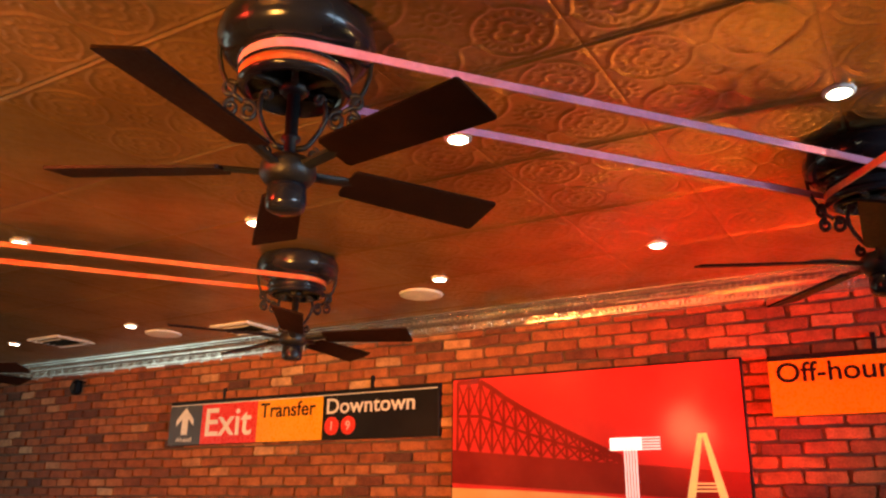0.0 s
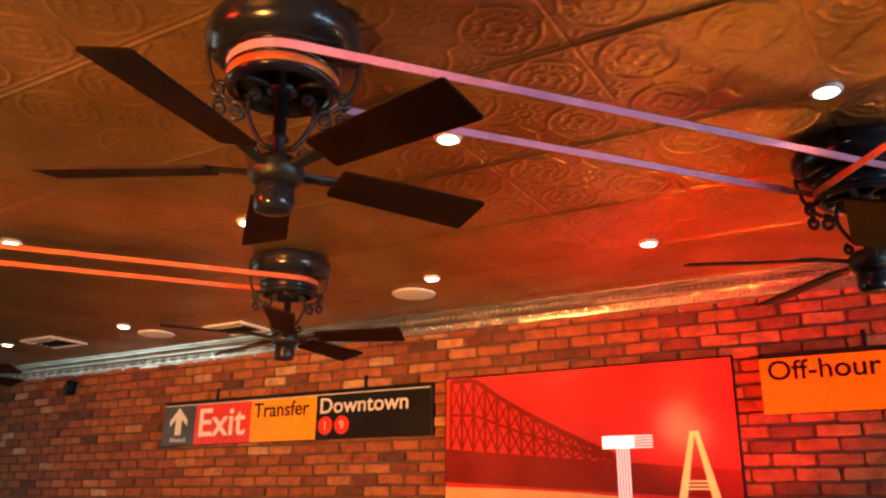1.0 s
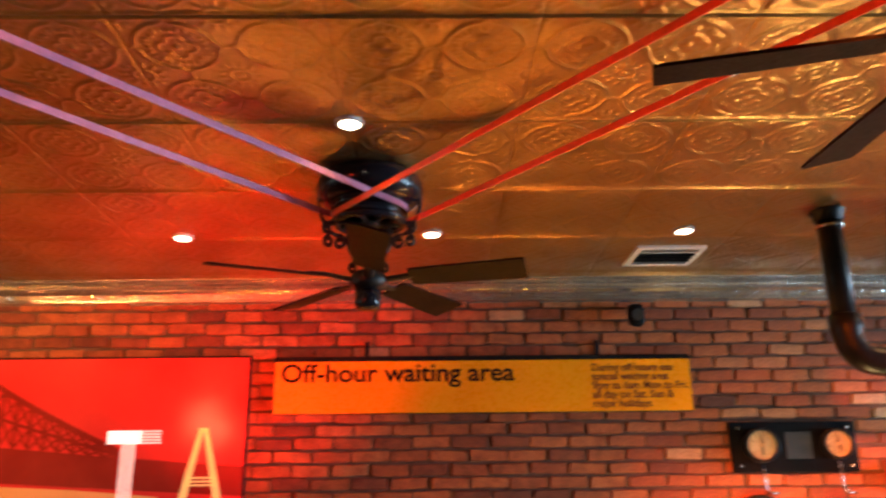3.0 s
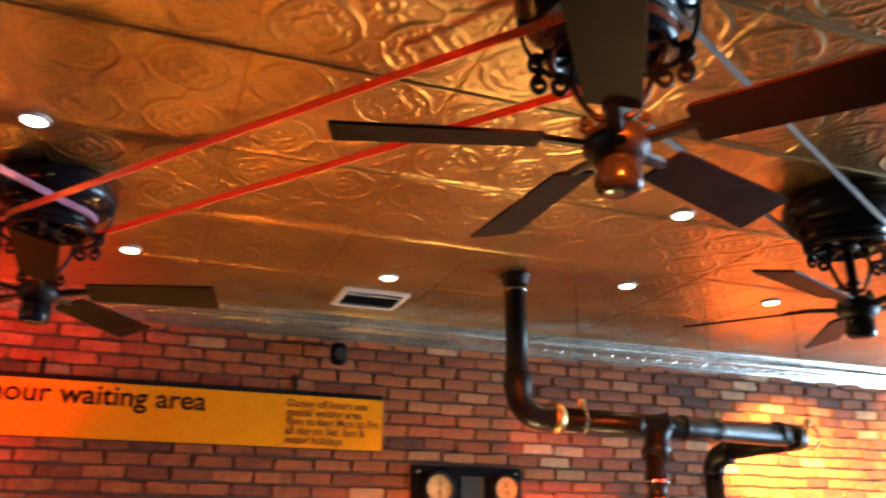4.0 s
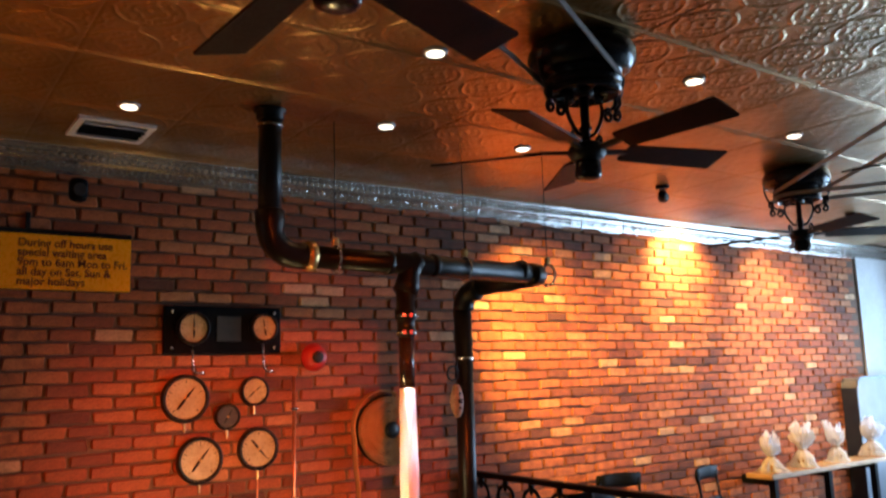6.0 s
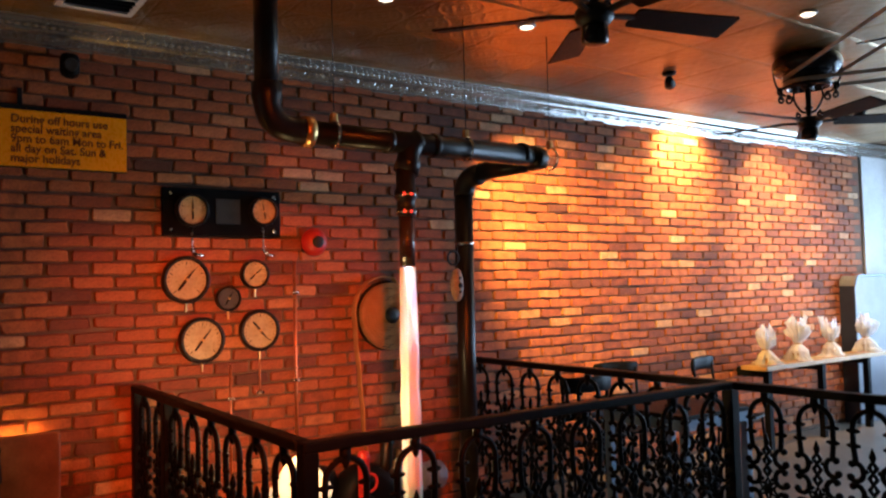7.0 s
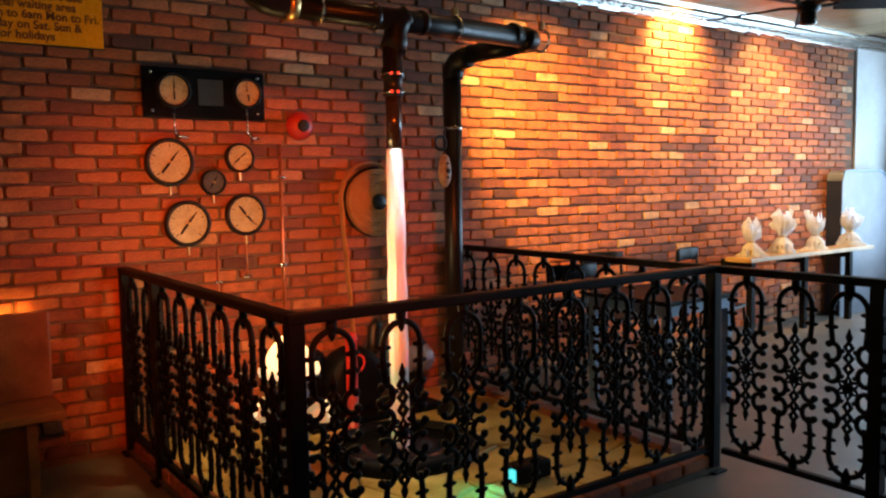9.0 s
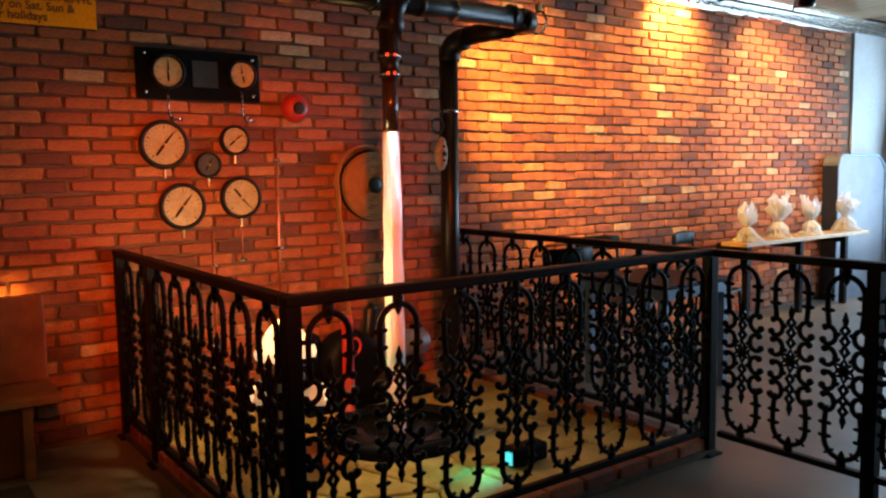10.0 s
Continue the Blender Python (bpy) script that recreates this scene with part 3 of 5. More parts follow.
YOKE = {"A": 43, "B": 41, "C": 0, "D": 150, "E": 172, "F": 120, "G": 40, "H": 120, "I": 110, "J": 40}
first_fan = fan()
for key, (x, y) in FANS.items():
    f = first_fan if key == "A" else copy_thing(first_fan, pose(x, y, 0))
    f.matrix_world = pose(x, y, 0)
    for child in f.children:
        if child.name.startswith("blade"):
            child.matrix_basis = Matrix.Rotation(radians(SPIN[key]), 4, "Z")
        elif child.name.startswith("scroll"):
            child.matrix_basis = Matrix.Rotation(radians(YOKE[key]), 4, "Z")


def belt(a, b, z, material, look_text):
    """A flat belt that runs as a loop round the pulleys of two fans."""
    r, (ax, ay), (bx, by) = 0.1535, FANS[a], FANS[b]
    d = math.atan2(by - ay, bx - ax)
    path = [(ax + r * math.cos(d + math.pi / 2 + math.pi * i / 12), ay + r * math.sin(d + math.pi / 2 + math.pi * i / 12)) for i in range(13)]
    path += [(bx + r * math.cos(d - math.pi / 2 + math.pi * i / 12), by + r * math.sin(d - math.pi / 2 + math.pi * i / 12)) for i in range(13)]
    bm = bmesh.new()
    rings = []
    for i, p in enumerate(path):
        p = Vector(p)
        nrm = (p - Vector((ax, ay) if i < 13 else (bx, by))).normalized() * 0.0025
        rings.append([bm.verts.new((*(p + nrm * s), z + h)) for s, h in ((1, -0.0125), (1, 0.0125), (-1, 0.0125), (-1, -0.0125))])
    for i in range(len(rings)):
        p, q = rings[i], rings[(i + 1) % len(rings)]
        for k in range(4):
            bm.faces.new((p[k], q[k], q[(k + 1) % 4], p[(k + 1) % 4]))
    bmesh.ops.recalc_face_normals(bm, faces=bm.faces)
    return tagged(part("drive_belt", bm, material), look_text, "drive belt", "fan drive belts")


band, hoop = bmesh.new(), []
for k in range(40):
    c, e = math.cos(math.pi * k / 20), math.sin(math.pi * k / 20)
    hoop.append([band.verts.new((q * c, q * e, z)) for q, z in ((0.149, 2.865), (0.1535, 2.865), (0.1535, 2.889), (0.149, 2.889))])
for p, q in zip(hoop, hoop[1:] + hoop[:1]):
    for k in range(4):
        band.faces.new((p[k], q[k], q[(k + 1) % 4], p[(k + 1) % 4]))
bmesh.ops.recalc_face_normals(band, faces=band.faces)
part("belt_band", band, BELT_LIT_RED, first_fan, "belt band in the lower groove, coloured as if lit bright red", True)
# red and mauve loops carry the tint of coloured light in their material
belt("A", "C", 2.912, BELT_LIT_MAUVE, "flat drive belt coloured as if lit mauve, looped round two fan pulleys")
belt("C", "D", 2.877, BELT_LIT_RED, "flat drive belt coloured as if lit bright red, looped round two fan pulleys")
belt("D", "E", 2.912, BELT_GREY, "pale grey flat drive belt looped round two fan pulleys")
belt("B", "G", 2.912, BELT_LIT_RED, "flat drive belt coloured as if lit bright red, looped round two fan pulleys")
belt("H", "F", 2.912, BELT_GREY, "pale grey flat drive belt looped round two fan pulleys")
belt("F", "I", 2.877, BELT_GREY, "pale grey flat drive belt looped round two fan pulleys")


# ---- signs and poster ----
FACE = WALL - 0.04


def sign_box(name, label, x0, x1, z0, z1):
    t = thing(name, label, "sign", "station signs on the brick")
    part("case", boxed((x0, FACE + 0.002, z0), (x1, WALL + 0.005, z1 + 0.028), 0.004), SIGN_BLACK, t, "black sign case")
    for f in (0.22, 0.78):
        x = x0 + (x1 - x0) * f
        part("hanger", boxed((x - 0.012, WALL - 0.02, z1 + 0.026), (x + 0.012, WALL + 0.004, z1 + 0.12), 0.003), SIGN_BLACK, t, "short black hanger strap")
    return t


def plate(name, x0, x1, z0, z1, material, parent, y=FACE, label=""):
    return part(name, boxed((x0, y - 0.003, z0), (x1, y + 0.0015, z1)), material, parent, label)


EX0, EX1, EZ0, EZ1 = -5.16, -2.53, 2.235, 2.565
s = sign_box("exit_sign", "long black, red and yellow station exit sign", EX0, EX1, EZ0, EZ1)
W = EX1 - EX0
xa, xb, xc = EX0 + 0.145 * W, EX0 + 0.375 * W, EX0 + 0.62 * W
arrow_panel = plate("arrow_panel", EX0 + 0.01, xa, EZ0 + 0.004, EZ1 - 0.01, SIGN_GREY, s, label="slate panel with a white arrow")
exit_panel = plate("exit_panel", xa, xb, EZ0 + 0.004, EZ1 - 0.01, SIGN_RED, s, label="red panel")
transfer_panel = plate("transfer_panel", xb, xc, EZ0 + 0.004, EZ1 - 0.01, SIGN_YELLOW, s, label="yellow panel")
plate("white_line", EX0 + 0.01, EX1 - 0.01, EZ1 - 0.008, EZ1 - 0.002, SIGN_WHITE, s, label="thin white line")
cx = (EX0 + xa) / 2
bm = bmesh.new()
for pts in ([(-0.1, 0.02), (0, 0.12), (0.1, 0.02), (0.1, -0.03), (0.035, 0.03), (0.035, -0.1), (-0.035, -0.1), (-0.035, 0.03), (-0.1, -0.03)],):
    a = [bm.verts.new((cx + p, FACE - 0.0035, 2.42 + q)) for p, q in pts]
    b = [bm.verts.new((cx + p, FACE - 0.005, 2.42 + q)) for p, q in pts]
    bm.faces.new(b)
    for i in range(len(a)):
        bm.faces.new((a[i], a[(i + 1) % len(a)], b[(i + 1) % len(a)], b[i]))
bmesh.ops.recalc_face_normals(bm, faces=bm.faces)
part("arrow", bm, SIGN_WHITE, arrow_panel, "white upward arrow")
TY = FACE - 0.0045
text("lettering", "Ahead", 0.055, (cx - 0.09, TY, EZ0 + 0.03), SIGN_WHITE, arrow_panel, 0.18)
text("lettering", "Exit", 0.31, (xa + 0.03, TY, EZ0 + 0.07), SIGN_WHITE, exit_panel, 0.5, 0.004)
text("lettering", "Transfer", 0.155, (xb + 0.03, TY, EZ0 + 0.19), SIGN_BLACK, transfer_panel, 0.55, 0.002)
text("lettering", "Downtown", 0.155, (xc + 0.03, TY, EZ0 + 0.19), SIGN_WHITE, s, 0.77, 0.002)
for k, digit in enumerate("19"):
    x = xc + 0.09 + 0.15 * k
    disc = part("route_disc", lathe(bmesh.new(), [(0.066, 0.0), (0.066, 0.003)], (x, FACE, EZ0 + 0.1), 28, "y"), SIGN_RED, s, "red disc")
    text("lettering", digit, 0.09, (x - 0.024, TY, EZ0 + 0.07), SIGN_WHITE, disc)

OX0, OX1, OZ0, OZ1 = -0.405, 2.04, 2.265, 2.572
s = sign_box("waiting_area_sign", "long yellow station sign with black lettering", OX0, OX1, OZ0, OZ1)
yellow_panel = plate("yellow_panel", OX0 + 0.004, OX1 - 0.004, OZ0 + 0.003, OZ1 - 0.003, SIGN_YELLOW, s, label="yellow face")
text("lettering", "Off-hour waiting area", 0.15, (OX0 + 0.04, TY, OZ0 + 0.185), SIGN_BLACK, yellow_panel, 1.36, 0.002)
text("lettering", "During off hours use\nspecial waiting area\n9pm to 6am Mon to Fri.\nall day on Sat. Sun &\nmajor holidays", 0.061, (OX0 + 1.86, TY, OZ0 + 0.237), SIGN_BROWN, yellow_panel, 0.56, 0.001)


def poster():
    x0, x1, z0, z1 = -2.42, -0.555, 1.3, 2.6
    t = thing("bridge_poster", "large glossy red framed poster of a girder bridge", "poster")
    part("frame", boxed((x0 - 0.012, WALL - 0.028, z0 - 0.012), (x1 + 0.012, WALL + 0.004, z1 + 0.012), 0.003), SIGN_BLACK, t, "thin dark frame")
    y = WALL - 0.03
    part("sky", boxed((x0, y - 0.002, z0), (x1, y, z1)), PO_SKY, t, "red printed sky")

    def flat(name, pts, dy, material, label):
        bm = bmesh.new()
        a = [bm.verts.new((x0 + (x1 - x0) * p, y - dy, q)) for p, q in pts]
        f = bm.faces.new(a)
        bmesh.ops.recalc_face_normals(bm, faces=bm.faces)
        if f.normal.y > 0:
            f.normal_flip()
        bmesh.ops.solidify(bm, geom=bm.faces[:], thickness=-0.001)
        return part(name, bm, material, t, label)

    W = x1 - x0
    top = lambda u: 2.6 - 0.02 + (0 if u < 0.13 else -0.52 * ((u - 0.13) / 0.5) ** 0.8)
    deck = lambda u: 2.14 - 0.17 * u
    flat("deck", [(0.0, deck(0)), (0.62, deck(0.62)), (1.0, 1.98), (1.0, 1.82), (0.0, 1.93)], 0.0045, PO_DARK, "dark printed bridge deck")
    bm = bmesh.new()

    def bar(u0, v0, u1, v1, w):
        p, q = Vector((x0 + W * u0, 0, v0)), Vector((x0 + W * u1, 0, v1))
        n = (q - p).cross(Vector((0, 1, 0))).normalized() * w
        lift = 0.0042 + 0.0003 * (len(bm.faces) % 13)
        bm.faces.new([bm.verts.new((c.x, y - lift, c.z)) for c in (p - n, q - n, q + n, p + n)])

    us = [0.02 + 0.046 * i for i in range(14)]
    for i, u in enumerate(us):
        bar(u, deck(u) - 0.01, u, top(u), 0.009)
        if i + 1 < len(us):
            v = us[i + 1]
            bar(u, top(u), v, top(v), 0.016)
            bar(u, (top(u) + deck(u)) / 2, v, (top(v) + deck(v)) / 2, 0.009)
            bar(u, deck(u), v, (top(v) + deck(v)) / 2, 0.0065)
            bar(u, top(u), v, (top(v) + deck(v)) / 2, 0.0065)
            bar(u, (top(u) + deck(u)) / 2, v, deck(v), 0.0065)
            bar(u, (top(u) + deck(u)) / 2, v, top(v), 0.0065)
    for f in bm.faces:
        f.normal_update()
        if f.normal.y > 0:
            f.normal_flip()
    part("bridge_truss", bm, PO_DARK, t, "dark printed bridge truss")
    flat("river", [(0.0, 1.9), (0.25, 1.885), (0.5, 1.86), (0.75, 1.82), (0.75, 1.3), (0.0, 1.3)], 0.006, PO_CREAM, "cream printed foreground")
    for u, w, h in [(0.3, 0.05, 1.76), (0.42, 0.09, 1.8), (0.55, 0.06, 1.79), (0.66, 0.05, 1.75)]:
        flat("skyline", [(u, h), (u + w, h), (u + w, 1.3), (u, 1.3)], 0.0075, PO_DARK, "maroon printed tower")

    def stroke(pts, w, material):
        bm = bmesh.new()
        for (u0, v0), (u1, v1) in zip(pts, pts[1:]):
            p, q = Vector((u0, 0, v0)), Vector((u1, 0, v1))
            n = (q - p).cross(Vector((0, 1, 0))).normalized() * w
            f = bm.faces.new([bm.verts.new((c.x, y - 0.009, c.z)) for c in (p - n, q - n, q + n, p + n)])
            f.normal_update()
            if f.normal.y > 0:
                f.normal_flip()
        part("letter_stroke", bm, material, t)

    # letters T and A, printed strokes with a glow put into their colour
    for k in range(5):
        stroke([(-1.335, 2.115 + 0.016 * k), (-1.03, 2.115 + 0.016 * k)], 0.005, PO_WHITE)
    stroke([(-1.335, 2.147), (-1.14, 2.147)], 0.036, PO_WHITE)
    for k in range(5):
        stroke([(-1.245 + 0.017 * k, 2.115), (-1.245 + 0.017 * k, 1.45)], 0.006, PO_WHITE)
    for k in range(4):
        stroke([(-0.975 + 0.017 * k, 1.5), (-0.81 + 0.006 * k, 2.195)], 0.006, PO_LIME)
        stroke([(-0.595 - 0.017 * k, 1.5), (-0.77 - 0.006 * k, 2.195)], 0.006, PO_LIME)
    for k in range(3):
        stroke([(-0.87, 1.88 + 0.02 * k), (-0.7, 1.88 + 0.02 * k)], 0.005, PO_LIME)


poster()


# can for one of the added lamps; all stand out of view
def stage_light(at, target, wide_lens):
    t = thing("stage_light", "black stage light can, added out of view", "stage light", "stage lights")
    c = Vector(at)
    d = (Vector(target) - c).normalized()
    c = c - d * max(0.0, wide_lens - 0.08)
    part("can", tube(bmesh.new(), [c - d * 0.26, c - d * 0.24, c - d * 0.1, c - d * 0.085], [0.05, 0.09, 0.095, 0.1], 20), RAIL, t, smooth=True)
    up = CEIL if at[2] > 2 else 0.0
    part("yoke", tube(bmesh.new(), [(c.x - d.x * 0.18, c.y - d.y * 0.18, c.z - d.z * 0.18 + (0.08 if up else -0.08)), (c.x - d.x * 0.18, c.y - d.y * 0.18, up)], 0.012, 8), RAIL, t)


for at, target, power, tint, wide, lens in UNSEEN_STAGE:
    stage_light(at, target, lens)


# ---- pipework over the basin ----
PY = 3.62
t = thing("water_pipe", "black iron water pipe hung on rods, with brass joints", "pipe")


def bend(p, d0, d1, r, n=8):
    """Points of a round elbow from direction d0 into d1 with its corner at p."""
    p, d0, d1 = Vector(p), Vector(d0), Vector(d1)
    a, b = p - d0 * r, p + d1 * r
    return [a * (1 - s) ** 2 + p * 2 * s * (1 - s) + b * s ** 2 for s in [i / n for i in range(n + 1)]]


R, PX, PZ = 0.057, 2.385, 2.345
part("riser", tube(bmesh.new(), [(PX, PY, CEIL + 0.003), (PX, PY, 2.52)], R, 24), PIPE, t, smooth=True)
part("flange", lathe(bmesh.new(), [(0.08, CEIL + 0.003), (0.08, CEIL - 0.012), (0.067, CEIL - 0.018), (0.067, CEIL - 0.05), (0.058, CEIL - 0.055)], (PX, PY, 0), 24), PIPE, t, smooth=True)
part("ring", lathe(bmesh.new(), [(0.058, 2.985), (0.063, 2.983), (0.063, 2.973), (0.058, 2.971)], (PX, PY, 0), 24), CHROME, t, "bright clamp ring", True)
part("elbow", tube(bmesh.new(), [Vector((PX, PY, 2.56)), Vector((PX, PY, 2.555))] + bend((PX, PY, PZ), (0, 0, -1), (1, 0, 0), 0.145) + [Vector((PX + 0.19, PY, PZ))], [0.06, 0.071, 0.071] + [0.064] * 8 + [0.071], 24), PIPE, t, smooth=True)
part("union", tube(bmesh.new(), [(PX + 0.175, PY, PZ), (PX + 0.18, PY, PZ), (PX + 0.225, PY, PZ), (PX + 0.23, PY, PZ)], [0.062, 0.075, 0.075, 0.062], 24), BRASS, t, "tarnished brass union", True)
part("main", tube(bmesh.new(), [(PX + 0.14, PY, PZ), (4.0, PY, 2.326)], R, 24), PIPE, t, smooth=True)
for x in (3.04, 3.33, 3.95):
    part("joint", tube(bmesh.new(), [(x - 0.02, PY, 2.338), (x - 0.016, PY, 2.338), (x + 0.016, PY, 2.337), (x + 0.02, PY, 2.337)], [0.057, 0.064, 0.064, 0.057], 24), PIPE, t, smooth=True)
part("elbow", tube(bmesh.new(), bend((4.13, PY, 2.322), (1, 0, 0), (-0.28, 0.96, -0.03), 0.105), 0.066, 24), PIPE, t, smooth=True)
part("branch", tube(bmesh.new(), [(4.11, PY + 0.076, 2.316), (3.975, 4.05, 2.288)], R, 24), PIPE, t, smooth=True)
part("elbow", tube(bmesh.new(), bend((3.93, 4.17, 2.273), (-0.3, 0.95, 0), (0, 0, -1), 0.124), 0.066, 24), PIPE, t, smooth=True)
part("downpipe", tube(bmesh.new(), [(3.925, 4.17, 2.2), (3.912, 4.17, 0.04)], R, 24), PIPE, t, smooth=True)
part("ring", lathe(bmesh.new(), [(0.058, 1.855), (0.063, 1.853), (0.063, 1.838), (0.058, 1.836)], (3.923, 4.17, 0), 24), CHROME, t, "bright clamp ring", True)
part("foot", lathe(bmesh.new(), [(0.058, 0.2), (0.076, 0.19), (0.08, 0.1), (0.12, 0.09), (0.12, 0.04)], (3.912, 4.17, 0), 24), PIPE, t, smooth=True)
# outlet tee
NX = 3.145
part("tee", tube(bmesh.new(), bend((NX + 0.02, PY, 2.33), (-0.7, 0, -0.2), (0, 0, -1), 0.095) + [Vector((NX, PY, 2.18))], [0.061] * 8 + [0.067, 0.067], 24), PIPE, t, smooth=True)
part("outlet", lathe(bmesh.new(), [(0.05, 2.24), (0.05, 2.095), (0.057, 2.09), (0.061, 2.065), (0.061, 2.046), (0.048, 2.036), (0.048, 1.99), (0.053, 1.985), (0.053, 1.955), (0.043, 1.95)], (NX, PY, 0), 24), PIPE, t, smooth=True)
for z in (2.06, 1.97):
    q = 0.063 if z > 2 else 0.056
    part("bright_ring", lathe(bmesh.new(), [(0.05, z - 0.004), (q, z - 0.003), (q, z + 0.003), (0.05, z + 0.004)], (NX, PY, 0), 24), CHROME, t, "bright steel ring", True)
    for a in (-130, -95):
        x, y = NX + q * math.cos(radians(a)), PY + q * math.sin(radians(a))
        part("indicator", boxed((x - 0.005, y - 0.004, z - 0.004), (x + 0.005, y + 0.004, z + 0.008)), RED_LED, t, "red indicator light")
part("sight_tube", lathe(bmesh.new(), [(0.041, 1.952), (0.041, 1.688), (0.038, 1.688)], (NX, PY, 0), 24), GLASS, t, "dark smoked tube", True)
for x, z in ((2.735, 2.4), (3.545, 2.39), (4.165, 2.38)):
    part("hanger_rod", tube(bmesh.new(), [(x, PY, CEIL + 0.002), (x, PY, z + 0.03)], 0.003, 6), IRON, t, "thin steel rod")
    part("hanger_clamp", tube(bmesh.new(), [(x, p[0] + PY, p[2] + z - 0.06) for p in arc(0, 0, 0.064, 0, 345, 20)], 0.007, 6, closed=True), CHROME, t, "steel pipe clamp")
    part("hanger_nut", boxed((x - 0.017, PY - 0.012, z + 0.008), (x + 0.017, PY + 0.012, z + 0.05), 0.005), BRASS, t, "brass nut")


def stream():
    prof = []
    for i in range(61):
        z = 1.685 - (1.685 - 0.11) * i / 60
        r = 0.041 + 0.007 * min(1, i / 26) + 0.0015 * math.sin(i * 0.5)
        prof.append((max(0.03, r), z))
    bm = lathe(bmesh.new(), prof, (NX, PY, 0), 44)
    for v in bm.verts:
        d = Vector((v.co.x - NX, v.co.y - PY, 0))
        k = noise.noise(Vector((d.x * 70, d.y * 70, v.co.z * 2.5))) + 0.8 * noise.noise(Vector((d.x * 190, d.y * 190, v.co.z * 5)))
        v.co += d.normalized() * 0.007 * k * min(1, (1.685 - v.co.z) * 4 + 0.1)
    return tagged(part("water_stream", bm, WATER, smooth=True), "white column of water falling into the basin", "water")


stream()
# lamp added in front of the outlet to whiten the water, shining down along it
lamp("outlet_light", "SPOT", (NX - 0.03, PY - 0.085, 1.95), (NX, PY - 0.02, 0.4), 330, (1.0, 0.95, 0.92), 0.01, 22, 1.0)


# ---- basin enclosure ----
RX0, RX1, RY = 2.09, 4.41, 2.617
structure("basin_bed", boxed((RX0 - 0.03, RY - 0.03, 0.0), (RX1 + 0.03, WALL, 0.03)), JOINT, "dark grout bed under flagstones", "floor")
t = thing("basin", "round black water basin sunk among flagstones", "basin")
BX, BY = 3.24, 3.74
part("rim", lathe(bmesh.new(), [(0.34, 0.045), (0.345, 0.11), (0.37, 0.12), (0.405, 0.112), (0.415, 0.03)], (BX, BY, 0), 48), RAIL, t, smooth=True)
part("water", lathe(bmesh.new(), [(0.34, 0.05), (0.338, 0.085), (0.15, 0.086), (0.02, 0.087)], (BX, BY, 0), 40), BLACK_WATER, t, "still dark water", True)


def railing_module(z0=0.135, z1=1.03):
    """One cast panel: arch above, rosette between C-scrolls, stirrup below, with buds and a spear."""
    bm = bmesh.new()
    r, a = 0.0125, 0.082
    zt, zb = z1 - 0.035 - a, z0 + 0.035 + a
    for z, e, way in ((zt, -0.15, 1), (zb, 0.15, -1)):
        tube(bm, [(-a * 0.9, 0, z + e), (-a, 0, z + e * 0.5)] + arc(0, z, a, 180, 180 - 180 * way, 14) + [(a, 0, z + e * 0.5), (a * 0.9, 0, z + e)], r, 7)
        tube(bm, [(0, 0, z + (a + 0.04) * way), (0, 0, z + (a - 0.008) * way)], 0.022, 7)
        tube(bm, [(0, 0, z + (a - 0.005) * way), (0, 0, z + (a - 0.022) * way), (0, 0, z + (a - 0.04) * way)], [0.018, 0.014, 0.003], 6)
    for s in (-1, 1):
        for z in (zt - 0.01, zt - 0.075, zb + 0.01, zb + 0.07):
            tube(bm, [(s * (a - 0.032), 0, z), (s * (a - 0.018), 0, z), (s * a, 0, z), (s * (a + 0.016), 0, z), (s * (a + 0.028), 0, z)], [0.006, 0.011, 0.009, 0.011, 0.005], 6)
        d = 0.72
        tube(bm, [(s * (a * d - 0.022), 0, zb - a * 0.7 + 0.012), (s * a * d, 0, zb - a * 0.7), (s * (a * d + 0.02), 0, zb - a * 0.7 - 0.014)], [0.006, 0.011, 0.006], 6)
        for k, z in enumerate((0.725, 0.628, 0.517, 0.42)):
            c = (s * 0.077, z)
            pts = [(c[0] - s * 0.036 * math.cos(radians(q)), 0, c[1] + 0.04 * math.sin(radians(q))) for q in range(-142, 143, 22)]
            tube(bm, pts, r * 0.95, 7)
            for q in (pts[0], pts[-1]):
                lathe(bm, [(0.006, -0.012), (0.0165, -0.006), (0.0165, 0.006), (0.006, 0.012)], (q[0] - s * 0.006, 0, q[2]), 8, "y")
            tube(bm, [(s * 0.05, 0, z), (s * 0.022, 0, z + (0.03 if k in (0, 2) else -0.03) * (1 if k < 2 else -1) * 0.4)], 0.011, 6)
    zm = 0.572
    for k in range(6):
        d = radians(60 * k + 30)
        tube(bm, [(0.012 * math.cos(d), 0, zm + 0.012 * math.sin(d)), (0.034 * math.cos(d + 0.36), 0, zm + 0.034 * math.sin(d + 0.36)), (0.055 * math.cos(d), 0, zm + 0.055 * math.sin(d)),
                  (0.034 * math.cos(d - 0.36), 0, zm + 0.034 * math.sin(d - 0.36))], 0.008, 5, closed=True)
    lathe(bm, [(0.022, -0.014), (0.022, 0.008), (0.014, 0.014), (0.003, 0.016)], (0, 0, zm), 10, "y")
    for up in (1, -1):
        for k in range(3):
            q = zm + up * (0.062 + 0.048 * k)
            tube(bm, [(0, 0, q), (0.017, 0, q + 0.024 * up), (0, 0, q + 0.05 * up), (-0.017, 0, q + 0.024 * up)], 0.0115, 6, closed=True)
        tube(bm, [(0, 0, zm + 0.2 * up), (0, 0, zm + 0.228 * up), (0, 0, zm + 0.265 * up)], [0.008, 0.017, 0.003], 6)
